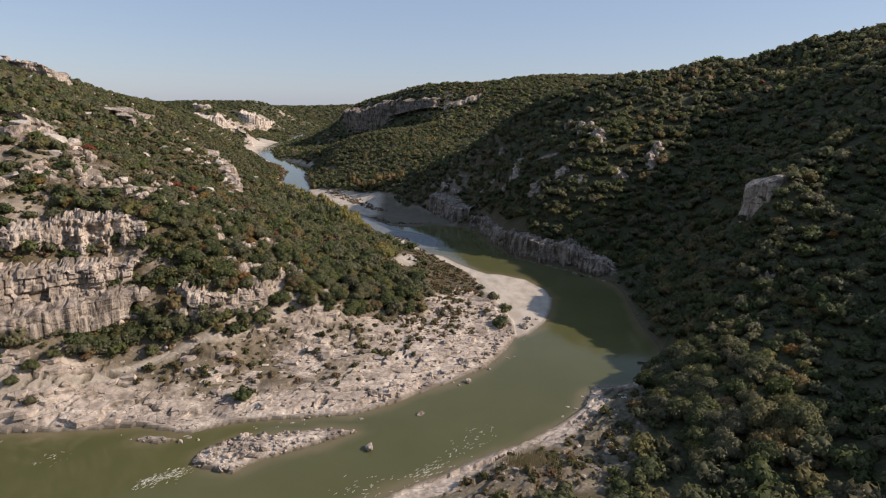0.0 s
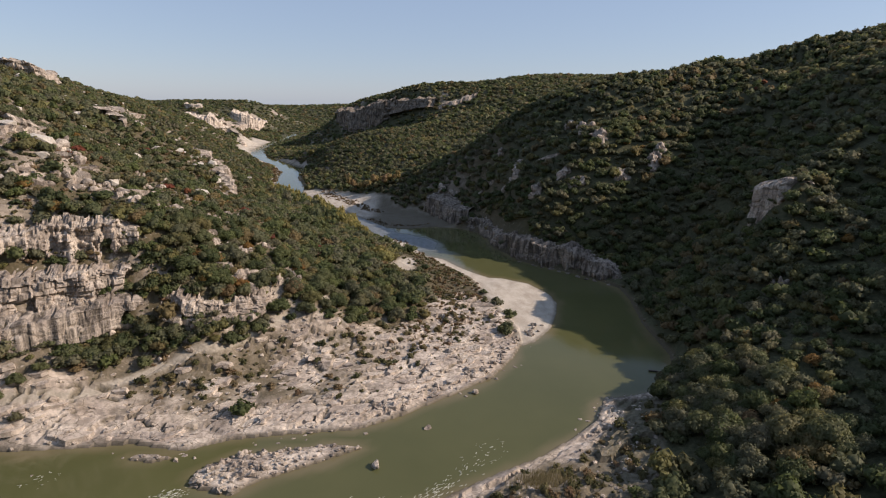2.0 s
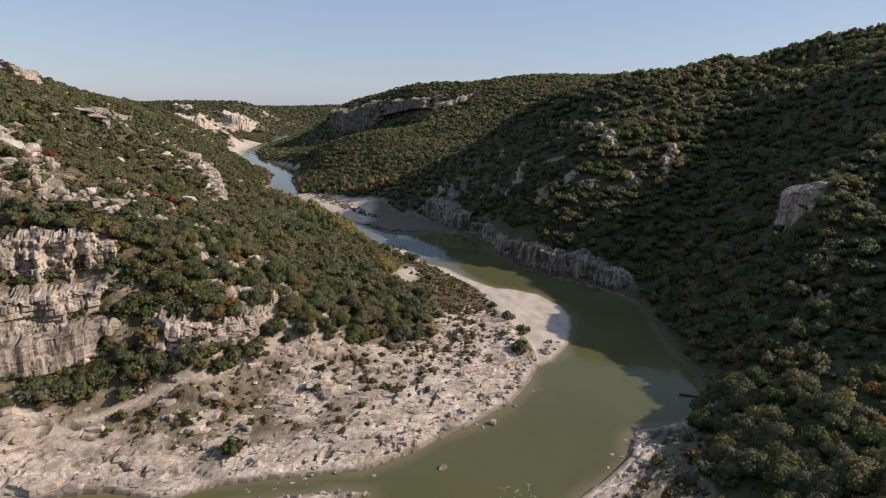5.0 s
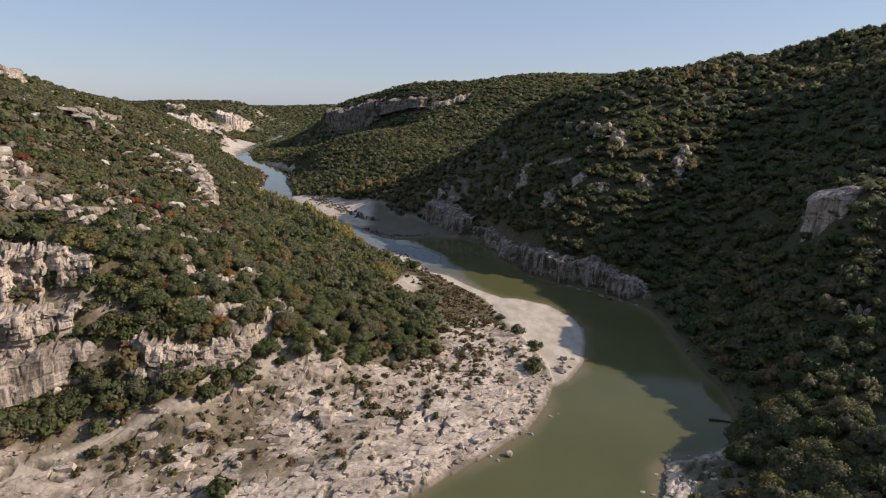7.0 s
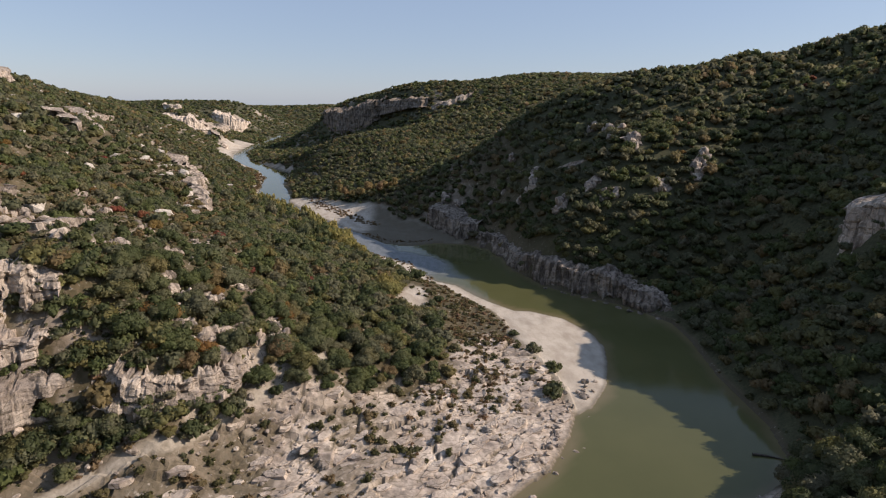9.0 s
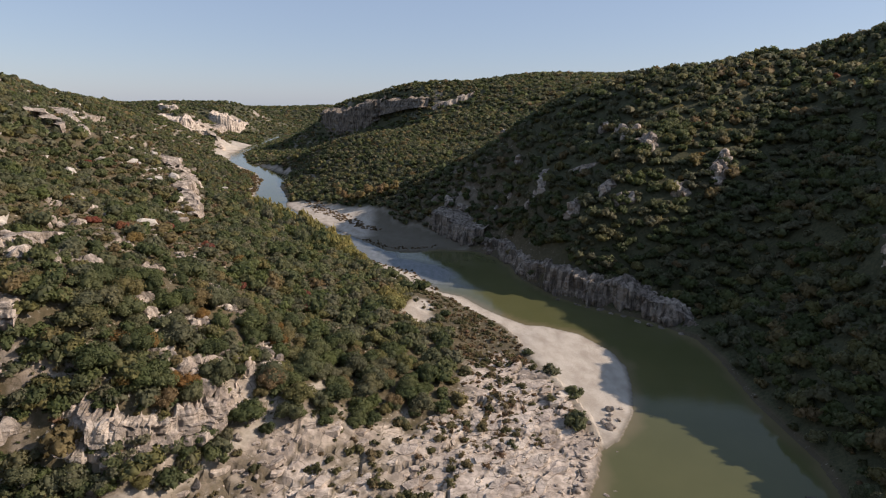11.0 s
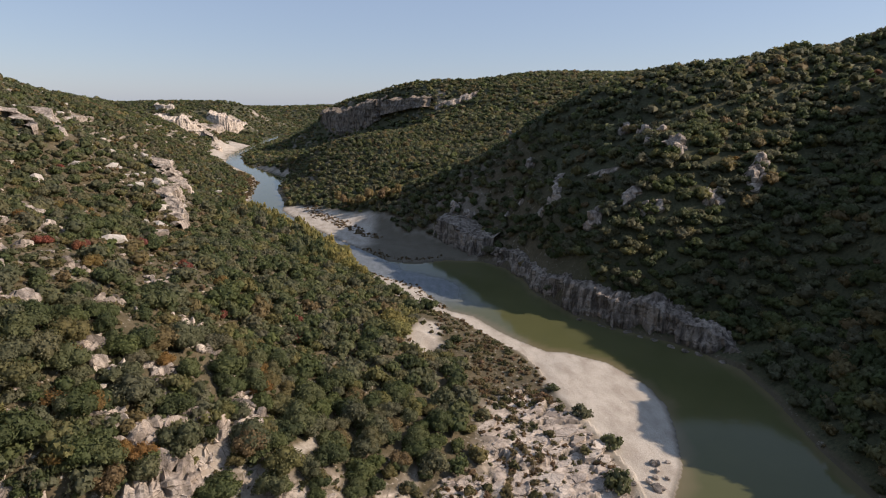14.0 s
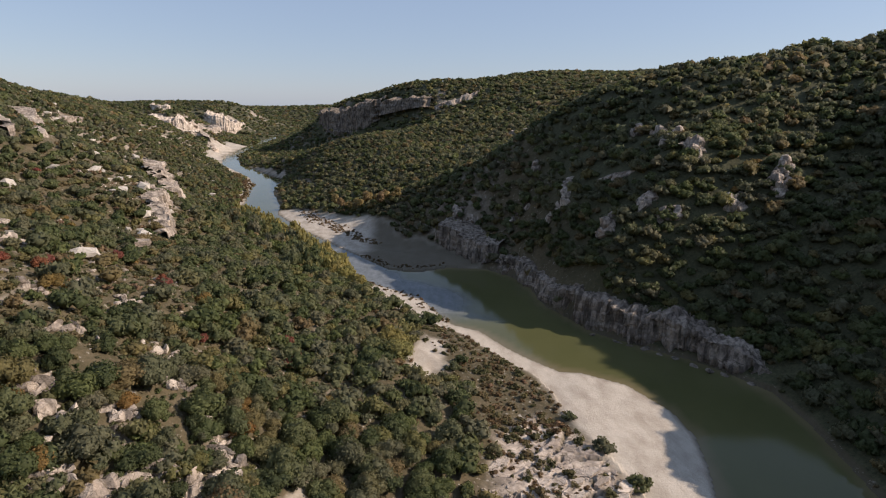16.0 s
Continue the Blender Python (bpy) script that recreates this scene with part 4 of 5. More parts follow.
# bare ground below the scars
PATCHY *= smooth(away(GX, GY, [(96, 178), (95, 186), (96, 194)]), 1.5, 3)


def planted(cell, box, rng, keep=None):
    x, y = scatter(cell, box, rng)
    ok = rng.uniform(0, 1, len(x)) < lookup(PATCHY, x, y) * (1 + 0.4 * smooth(y, 300, 420))
    ok &= np.abs(x + 5) < 0.86 * y + 30  # the wedge of land that the valley's mouth looks into
    if keep is not None:
        ok &= keep(x, y)
    return x[ok], y[ok]


def joined(name, label, shapes, x, y, size, mat, rng, sink=0.12, category="trees", height=1.0, tints=None):
    """Many plants too many to count, as one mesh; every plant keeps a colour of its own."""
    V, Fc, A, N, n = [], [], [], [], 0
    z = lookup(Z, x, y)
    turn, pick = rng.uniform(0, 2 * np.pi, len(x)), rng.integers(0, len(shapes), len(x))
    tint = rng.uniform(0, 1, len(x)) if tints is None else tints
    tall = rng.uniform(0.85, 1.25, len(x)) * height
    for i, (v, f, lit) in enumerate(shapes):
        w = np.flatnonzero(pick == i)
        if not len(w):
            continue
        c, s = np.cos(turn[w])[:, None], np.sin(turn[w])[:, None]
        r = size[w][:, None]
        P = np.stack([x[w][:, None] + r * (c * v[:, 0] - s * v[:, 1]), y[w][:, None] + r * (s * v[:, 0] + c * v[:, 1]), z[w][:, None] + r * tall[w][:, None] * (v[:, 2] - sink)], 2)
        V.append(P.reshape(-1, 3))
        N.append(np.stack([c * lit[:, 0] - s * lit[:, 1], s * lit[:, 0] + c * lit[:, 1], 0 * c + lit[:, 2]], 2).reshape(-1, 3))
        Fc.append((f[None] + (n + np.arange(len(w)) * len(v))[:, None, None]).reshape(-1, 3))
        A.append(np.repeat(tint[w], len(v)))
        n += len(w) * len(v)
    ob = new(name, mesh_of(name, np.concatenate(V), np.concatenate(Fc), mat, {"tint": np.concatenate(A)}, True, np.concatenate(N)))
    return tagged(ob, label, category, kind="stuff")


def sizes(n, small, large, rng):
    return small + (large - small) * rng.uniform(0, 1, n) ** 1.6


def near_zone(x, y):
    left = (x > -72) & (x < -14) & (y > 134) & (y < 186)
    right = (x > 44) & (x < 86) & (y > 84) & (y < 136)
    return left | right


def mid_zone(x, y):
    return (x > -150) & (x < 135) & (y > 60) & (y < 300)


# oaks that lean over the brow of the river wall
t = along([(70, 217), (65, 227), (58, 234), (51, 240), (44, 246), (37, 254), (34, 265), (30, 275), (28, 292), (22, 308), (12, 320)], 1.1)
x, y = t[:, 0] + rng.normal(0.3, 1.3, len(t)), t[:, 1] + rng.normal(0.3, 1.3, len(t))
joined("oak_wood", "evergreen oaks along the brow of the river wall", MID, x, y, sizes(len(x), 0.9, 3.4, rng), LEAF_OAK, rng)
# oaks between the tiers of the great cliff and in the lee of its foot
for line, wide, small, large in (([(-80, 138), (-70, 141), (-62, 141), (-55, 146), (-48, 150), (-40, 152)], 3.0, 1.0, 2.4), ([(-84, 112.5), (-74, 121.5), (-64, 125.5), (-56, 128.5), (-49, 134.5)], 1.3, 1.3, 2.6),
                                 ([(-118, 117), (-104, 119), (-95, 127), (-88, 133)], 2.0, 0.6, 1.6), ([(-80, 131), (-73, 133.5), (-68, 134), (-60, 136)], 3.0, 1.0, 2.5), ([(-79, 136), (-70, 138), (-62, 138), (-54, 142)], 3.0, 1.0, 2.6), ([(-72, 131), (-64, 132), (-56, 134)], 1.6, 0.7, 1.6), ([(-79, 126), (-75, 128), (-70, 130)], 1.6, 1.1, 2.4), ([(-94, 108), (-86, 113), (-78, 120)], 2.0, 0.8, 2.0)):
    t = along(line, 0.6)
    x, y = t[:, 0] + rng.normal(0, wide * 0.7, len(t)), t[:, 1] + rng.normal(0, wide * 0.7, len(t))
    joined("oak_wood", "evergreen oaks clinging between tiers of pale cliff", MID, x, y, rng.uniform(small, large, len(x)), LEAF_OAK, rng)
# the trees that the flight passes nearest, each a thing of its own
x, y = planted(2.7, (-72, 84, 86, 186), rng, near_zone)
order = np.argsort(np.hypot(x + 16, y - 95) + rng.uniform(0, 3, len(x)))
chosen, rest = order[:300], order[300:]
protos = [tree_thing("oak_tree", "grey-green evergreen oak with a dense rounded crown", "tree", "oaks on the slopes", NEAR[i], TRUNKS[i % 4], LEAF_OAK) for i in range(len(NEAR))]
for k, i in enumerate(chosen):
    s = float(sizes(1, 1.3, 3.2, rng)[0]) + (0.6 if x[i] > 0 else 0)
    m = pose(x[i], y[i], float(lookup(Z, x[i:i + 1], y[i:i + 1])[0]) + 0.05, 0, 0, rng.uniform(0, 360)) @ Matrix.Diagonal((s, s, s * rng.uniform(0.9, 1.3), 1))
    if k < len(protos):
        protos[k].matrix_basis = m
    else:
        copy = copy_thing(protos[k % len(protos)], m)
        copy.matrix_basis = m
if len(rest):
    joined("oak_wood", "dense evergreen oak wood with rounded crowns", MID, x[rest], y[rest], sizes(len(rest), 1.3, 3.0, rng), LEAF_OAK, rng)
x, y = planted(3.35, (-150, 60, 135, 300), rng, lambda x, y: mid_zone(x, y) & ~near_zone(x, y))
joined("oak_wood", "evergreen oak wood and scrub on the gorge sides", MID, x, y, sizes(len(x), 1.4, 3.2, rng) + 0.5 * lookup(IN_WOODS, x, y) + smooth(x, 0, 40) * rng.uniform(0.3, 1.0, len(x)), LEAF_OAK, rng)
x, y = planted(4.0, (-420, 60, 330, 620), rng, lambda x, y: ~mid_zone(x, y))
joined("oak_wood", "distant evergreen oak wood on the gorge sides", FAR, x, y, sizes(len(x), 2.1, 4.0, rng) + 0.4 * smooth(x, -60, 40), LEAF_OAK, rng, height=0.9, tints=rng.uniform(0.05, 0.9, len(x)))
x, y = planted(6.2, (-620, 620, 420, 1150), rng)
joined("oak_wood", "far wooded hills", SPECK, x, y, rng.uniform(3.4, 5.6, len(x)), LEAF_OAK, rng, height=0.65, tints=rng.uniform(0.2, 0.9, len(x)))
x, y = planted(12.0, (-1000, 1150, 0, 1900), rng)
joined("oak_wood", "far wooded hills", SPECK, x, y, rng.uniform(5.5, 8.0, len(x)), LEAF_OAK, rng, height=0.6)
x, y = planted(22.0, (-1100, 1900, 300, 2700), rng)
joined("oak_wood", "wooded plateau on the horizon", SPECK, x, y, rng.uniform(11.0, 15.0, len(x)), LEAF_OAK, rng, height=0.5)


def lay(proto, used, x, y, s, rng, tall=(0.9, 1.25), lift=0.05, tilt=0.0):
    """Sets a prototype, or a copy of it, on the land."""
    z = float(lookup(Z, np.array([x]), np.array([y]))[0])
    m = pose(x, y, z + lift, rng.uniform(-tilt, tilt), rng.uniform(-tilt, tilt), rng.uniform(0, 360)) @ Matrix.Diagonal((s, s, s * rng.uniform(*tall), 1))
    ob = copy_thing(proto, m) if proto in used else proto
    used.add(proto)
    ob.matrix_basis = m
    return ob


# autumn trees among the evergreens
used = set()
reds = [tree_thing("smoke_bush", "autumn shrub with bright red leaves among oaks", "shrub", "red autumn shrubs", NEAR[i], TRUNKS[i], LEAF_RED) for i in range(3)]
golds = [tree_thing("maple_tree", "small maple with orange-gold autumn leaves", "tree", "golden autumn trees", NEAR[3 + i], TRUNKS[i], LEAF_GOLD) for i in range(3)]
RED_SPOTS = [(-74, 202), (-59, 188), (-46, 195), (-88, 188), (-141, 265), (-106, 160), (150, 300), (156, 306), (122, 292), (112, 300), (96, 290), (-85, 182), (-87, 208), (-76, 205), (-60, 185), (-45.5, 190), (-89, 178), (-107, 165), (-49, 201), (-104, 168)]
GOLD_SPOTS = [(-61, 135), (-64, 140), (-114, 234), (-115, 222), (-100, 188), (-79, 175), (-37, 180), (-45, 163), (-94, 134), (-47, 167), (-120, 240), (-98, 200), (-78, 178), (-85, 211), (-66, 202), (-58, 159), (-57, 154), (-45, 160), (-37, 178), (-65, 146), (-57, 146.5), (-113, 225), (-110, 230), (-73, 156),
              (-102, 136), (-46, 163), (-137, 210), (-56, 139), (85, 124), (69, 104), (63, 90), (104, 152), (73, 112), (62, 102), (77, 265), (87, 272),
              (134, 302), (137, 305), (130, 307), (80, 275), (96, 284), (74, 258), (-54, 140), (-60, 142)]
for k, (x, y) in enumerate(RED_SPOTS):
    lay(reds[k % 3], used, x, y, rng.uniform(1.2, 1.9), rng)
for k, (x, y) in enumerate(GOLD_SPOTS):
    lay(golds[k % 3], used, x, y, rng.uniform(1.2, 2.1), rng)
# poplars and willows by the water further up
LEAF_POPLAR = leaf_material("poplar_leaves", [(0.0, (0.27, 0.215, 0.10)), (0.5, (0.33, 0.25, 0.10)), (1.0, (0.24, 0.165, 0.09))])
poplars = [tree_thing("poplar_tree", "slender poplar in yellow autumn leaf behind the gravel", "tree", "poplars by the gravel", TALL[i], TRUNKS[i], LEAF_POPLAR) for i in range(3)]
for k, (x, y) in enumerate([(-76, 417), (-72, 412), (-69, 415), (-66, 408), (-63, 412), (-60, 405), (-57, 409), (-54, 402), (-51, 407), (-48, 400), (-45, 404), (-64, 418), (-56, 416), (-47, 411), (-41, 402), (-38, 396)]):
    lay(poplars[k % 3], used, x, y, rng.uniform(2.4, 3.8), rng, (0.9, 1.3))
LEAF_WILLOW = leaf_material("willow_leaves", [(0.0, (0.25, 0.225, 0.07)), (0.5, (0.30, 0.25, 0.085)), (1.0, (0.22, 0.21, 0.075))])
willows = [tree_thing("willow_tree", "yellow-green willow at the river's edge", "tree", "willows on the bank", NEAR[i], TRUNKS[i], LEAF_WILLOW) for i in range(3)]
for k, (x, y) in enumerate([(-55, 291), (-51, 284), (-63, 301), (-59, 296), (-70, 313), (-66, 307), (-75, 318), (-81, 332), (-87, 340), (-99, 368), (-106, 380), (-115, 390), (-92, 352),
                            (-26, 209), (-28, 217), (-45, 277), (-120, 398), (-78, 326), (-68, 300), (-84, 346)]):
    lay(willows[k % 3], used, x, y, rng.uniform(2.9, 4.4), rng)

# gallery wood between the slope and the hidden channel
t = along([(-48, 288), (-56, 304), (-64, 320), (-76, 342), (-88, 360), (-104, 382), (-122, 404)], 1.2)
x, y = t[:, 0] + rng.uniform(-8, 1, len(t)), t[:, 1] + rng.uniform(-5, 2, len(t))
joined("willow_wood", "yellow-green willows and poplars crowding the river bank", MID, x, y, rng.uniform(2.4, 4.4, len(x)), LEAF_WILLOW, rng, height=1.9)
x, y = t[:, 0] + rng.uniform(-20, -4, len(t)), t[:, 1] + rng.uniform(-12, -2, len(t))
joined("oak_wood", "tall oaks and poplars behind the river bank", MID, x, y, rng.uniform(2.6, 4.6, len(x)), LEAF_OAK, rng, height=1.6)

# oaks in the shade of the cliff's foot
for k, (x, y, s) in enumerate([(-88, 107, 2.0), (-85, 110, 1.6), (-82, 113, 1.9), (-79, 117, 2.4), (-76, 120, 2.6), (-73, 121, 2.0), (-71, 124, 2.7), (-67, 123, 2.2), (-64, 125, 2.0), (-60, 125, 1.7),
                               (-56, 127, 1.5), (-80, 113, 1.3), (-90, 104, 1.5), (-69, 120, 1.5), (-52, 133, 1.6), (-47, 140, 1.8), (-44, 145, 1.5), (-33, 145, 1.4), (-28, 150, 1.7)]):
    copy = copy_thing(protos[k % len(protos)], pose(x, y, float(lookup(Z, np.array([x]), np.array([y]))[0]) + 0.05, 0, 0, 60 * k))
    copy.matrix_basis = copy.matrix_basis @ Matrix.Diagonal((1 / copy.scale[0], 1 / copy.scale[1], 1 / copy.scale[2], 1)) @ Matrix.Diagonal((s, s, s, 1))

# low scrub: between the oaks, on the shelf, behind the bar and on the low right bank
x, y = scatter(2.05, (-150, 84, 120, 300), rng)
p = np.maximum(0.8 * lookup(sunny, x, y), 0.22 * smooth(x, 40, 60)) * (np.abs(x + 5) < 0.86 * y + 20)
p = np.maximum(p, 0.3 * lookup(IN_WOODS, x, y)) * (1 - lookup(OPEN, x, y)) * smooth(lookup(CLEAR, x, y), 0.5, 2.0)
p = np.maximum(p, lookup(ON_SHELF, x, y) * (0.13 + 0.55 * smooth(fbm(x / 9, y / 9, 3, 81), 0.0, 0.6) + 0.5 * lookup(turf, x, y)) * smooth(lookup(SHORE_D, x, y), 6, 16) * (1 - lookup(ON_BAR, x, y)))
behind_bar = smooth(12 - away(x, y, [(8, 180), (3, 196), (-2, 212), (-12, 226), (-22, 242)]), 0, 6)
p = np.maximum(p, 0.3 * behind_bar * (1 - lookup(ON_BAR, x, y)))
p = np.maximum(p, 0.5 * smooth(7 - away(x, y, [(-12, 71), (12, 77), (36, 85), (44, 100), (47, 114)]), 0, 4))
p = np.maximum(p, 0.5 * lookup(LOW_BANK, x, y))
p = np.maximum(p, 0.6 * smooth(6 - away(x, y, [(-6, 158), (-20, 150), (-34, 142), (-46, 132), (-60, 122)]), 0, 4))
ok = (rng.uniform(0, 1, len(x)) < p * (1 - lookup(TRODDEN, x, y)) * (1 - lookup(IN_RIVER * 1.0, x, y)))
x, y = x[ok], y[ok]
joined("scrub", "low olive-brown scrub of box, broom and thyme", BUSH, x, y, sizes(len(x), 0.3, 1.7, rng), LEAF_SCRUB, rng, category="scrub")
x, y = scatter(1.5, (-112, 124, -24, 205), rng)
ok = rng.uniform(0, 1, len(x)) < 0.6 * (1 - lookup(OPEN, x, y)) * (1 - lookup(TRODDEN, x, y)) * smooth(lookup(CLEAR, x, y), 0.3, 1.0)
x, y = x[ok], y[ok]
joined("scrub", "low grey-green scrub on thin soil among oaks", BUSH, x, y, rng.uniform(0.3, 0.95, len(x)), LEAF_OAK, rng, category="scrub", tints=rng.uniform(0.3, 1.0, len(x)))
x, y = scatter(1.25, (-24, 150, 22, 242), rng)
ok = rng.uniform(0, 1, len(x)) < (0.75 * smooth(fbm(x / 7, y / 7, 3, 83), -0.05, 0.35) + 0.35 * smooth(y, 184, 200)) * lookup(soft_in(BRUSHY, 2.0), x, y) * (1 - lookup(ON_BAR, x, y))
x, y = x[ok], y[ok]
half = rng.uniform(0, 1, len(x)) < 0.5
joined("scrub", "low olive brush behind the gravel bar", BUSH, x[half], y[half], sizes(half.sum(), 0.4, 1.5, rng), LEAF_SCRUB, rng, category="scrub", height=0.8)
joined("scrub", "low brown brush behind the gravel bar", BUSH, x[~half], y[~half], sizes((~half).sum(), 0.4, 1.2, rng), LEAF_RUST, rng, category="scrub", height=0.8)
# willow brush along the shaded gravel
def brush(line, step, wide, small, large, mat, label):
    t = along(line, step)
    x, y = t[:, 0] + rng.uniform(-wide, wide, len(t)), t[:, 1] + rng.uniform(-wide, wide, len(t))
    joined("brush", label, BUSH, x, y, rng.uniform(small, large, len(x)), mat, rng, category="brush")


brush([(-12, 250), (-18, 260), (-26, 276), (-38, 287), (-48, 296)], 0.6, 2.6, 0.2, 0.9, LEAF_RUST, "dark willow brush along shaded gravel")
brush([(-48, 330), (-38, 315), (-26, 310), (-14, 316)], 0.5, 2.2, 0.2, 0.8, LEAF_RUST, "dark willow brush along shaded gravel")
brush([(-46, 352), (-58, 368), (-70, 386), (-88, 408), (-96, 428)], 0.3, 4.0, 0.35, 1.1, LEAF_REED, "rust-brown reeds and brush behind gravel")
brush([(-150, 440), (-160, 490), (-174, 545), (-205, 610)], 0.8, 8.0, 1.2, 3.0, LEAF_RUST, "russet willow brush along the far bank")
brush([(10, 82), (22, 88), (34, 95), (40, 104), (44, 113)], 1.1, 3.4, 0.4, 1.5, LEAF_SCRUB, "olive scrub on the low rocky bank")
# a stand of tall reeds on the low bank
n = 420
rx, ry = 16 + 2.6 * rng.standard_normal(n), 90.5 + 1.3 * rng.standard_normal(n)
rz = lookup(Z, rx, ry)
lean = 0.25 * rng.standard_normal((n, 2))
tall = rng.uniform(1.2, 2.6, n)
blade = np.stack([np.c_[rx - 0.06, ry, rz - 0.1], np.c_[rx + 0.06, ry + 0.02, rz - 0.1], np.c_[rx + lean[:, 0], ry + lean[:, 1], rz + tall]], 1)
REED, re_nt, re_b = material("dry_reed", 0.8)
re_nt.links.new(ramp(re_nt, noise_tex(re_nt, 4, 3), [(0.3, (0.16, 0.13, 0.06)), (0.7, (0.34, 0.28, 0.15))]), re_b.inputs["Base Color"])
tagged(new("reeds", mesh_of("reeds", blade.reshape(-1, 3), np.arange(3 * n).reshape(n, 3), REED, None, False)), "stand of tall dry yellow reeds on the low bank", "reeds", kind="stuff")


# ---- stones ----
def stone_shape(rng, cuts=12, core=ICO2):
    """An angular block: a ball with planes cut off it."""
    v = core[0].copy()
    for _ in range(cuts):
        n = rng.standard_normal(3)
        n /= np.linalg.norm(n)
        over = np.maximum(v @ n - rng.uniform(0.34, 0.62), 0)
        v = v - over[:, None] * n
    return 1.35 * v + 0.015 * rng.standard_normal(v.shape), core[1]


STONES = [stone_shape(rng) for _ in range(8)]
PEBBLES = [stone_shape(rng, 5, ICO1) for _ in range(5)]
# same stones, their shade below the river wall put into the rock colour
DARK_MESHES = [mesh_of("boulder", v, f, SHADED_ROCK, None, False) for v, f in STONES]
STONE_MESHES = [mesh_of("boulder", v, f, LIMESTONE, None, False) for v, f in STONES]
WHITE_ROCK, wr_nt, wr_b = material("white_rock", 0.9)
wr_nt.links.new(ramp(wr_nt, noise_tex(wr_nt, 1.2, 7, 0.7), [(0.3, (0.30, 0.265, 0.22)), (0.6, (0.54, 0.49, 0.42))]), wr_b.inputs["Base Color"])
bump(wr_nt, wr_b, noise_tex(wr_nt, 2.0, 8, 0.7), 0.6, 0.2)


def boulder(x, y, size, label, group, flat=0.7, sunk=0.25, turn=None, dark=False):
    ob = new("boulder", (DARK_MESHES if dark else STONE_MESHES)[int(rng.integers(0, 8))])
    z = max(float(lookup(Z, np.array([x]), np.array([y]))[0]), -0.3)
    sx, sy = size * rng.uniform(0.85, 1.25), size * rng.uniform(0.7, 1.0)
    ob.matrix_world = pose(x, y, z + size * flat * (0.75 - 2 * sunk * 0.75), rng.uniform(-14, 14), rng.uniform(-14, 14), rng.uniform(0, 360) if turn is None else turn) @ Matrix.Diagonal((sx, sy, size * flat, 1))
    return tagged(ob, label, "boulder", group)


for x, y, s in [(41, 233, 2.0), (38, 235.5, 1.6), (44, 230, 1.8), (53, 220, 2.2), (50, 223, 1.8), (56, 217, 1.6), (47, 227, 1.5), (60, 213, 1.8), (35, 238, 1.6), (29, 243, 1.4)]:
    boulder(x, y, s, "flat shaded rock at the foot of the river wall", "rocks below the river wall", 0.3, 0.34, None, True)
boulder(-14.4, 96.8, 1.15, "pointed white boulder standing alone in the river", "rocks in the river", 1.1, 0.2)
boulder(-5.3, 110.2, 0.85, "small white boulder standing alone in the river", "rocks in the river", 0.8, 0.2)
for x, y, s in [(11, 133, 0.6), (13, 138, 0.5), (22, 153, 0.4), (3, 124, 0.5), (-52, 97, 0.8), (-49, 98, 0.5), (-140, 444, 0.7), (-146, 472, 0.6)]:
    boulder(x, y, s, "pale boulder lying in shallow water", "rocks in the river")
for x, y, s in [(-72.9, 123.9, 1.2), (-77, 122, 1.3), (-70, 124, 0.9), (-84, 113, 1.1), (-66, 121, 0.8), (-59, 117.7, 0.9), (-46, 138, 1.0), (-36, 149, 1.2), (-40, 150, 0.9), (-50, 131, 1.0), (-62, 125, 1.1), (-33, 153, 0.9), (-90, 107, 1.2), (-55, 128, 0.8)]:
    boulder(x, y, s, "white fallen boulder beside the footpath", "boulders by the footpath")
# rubble of the spit
k = 0
while k < 90:
    x, y = rng.uniform(-48, -18), rng.uniform(87, 104)
    west = smooth(np.array(-x), 24, 38)
    if inside(np.array([x]), np.array([y]), SPIT)[0] and rng.uniform() < 0.12 + 0.88 * west:
        boulder(x, y, rng.uniform(0.3, 0.85) * (0.5 + 0.5 * float(west)), "pale angular block in a rubble spit", "rubble of the spit")
        k += 1
# loose blocks on the shelf, lying along its bedding
k = 0
while k < 60:
    x, y = rng.uniform(-92, 20), rng.uniform(98, 172)
    px, py = np.array([x]), np.array([y])
    if lookup(ON_SHELF * (1 - ON_BAR), px, py)[0] > 0.8 and lookup(SHORE_D, px, py)[0] > 1 and rng.uniform() < 0.25 + lookup(rough_part, px, py)[0]:
        boulder(x, y, rng.uniform(0.5, 1.5), "cream limestone block on a rocky shelf", "blocks on the shelf", rng.uniform(0.35, 0.6), 0.3, 30 + rng.uniform(-25, 25))
        k += 1

t = along([(-16, 113), (-8, 119.5), (1, 127.5), (9, 135.5), (15, 146), (18, 154), (22, 158.5), (28, 168)], 0.35)
for k in range(90):
    x, y = t[int(rng.integers(0, len(t)))] + rng.normal(0, 1.1, 2) + [-1.1, 1.0]
    boulder(x, y, rng.uniform(0.35, 0.9) * (1.4 if rng.uniform() < 0.15 else 1), "white angular block at the waterline of the shelf", "blocks at the waterline", rng.uniform(0.45, 0.8), 0.2)



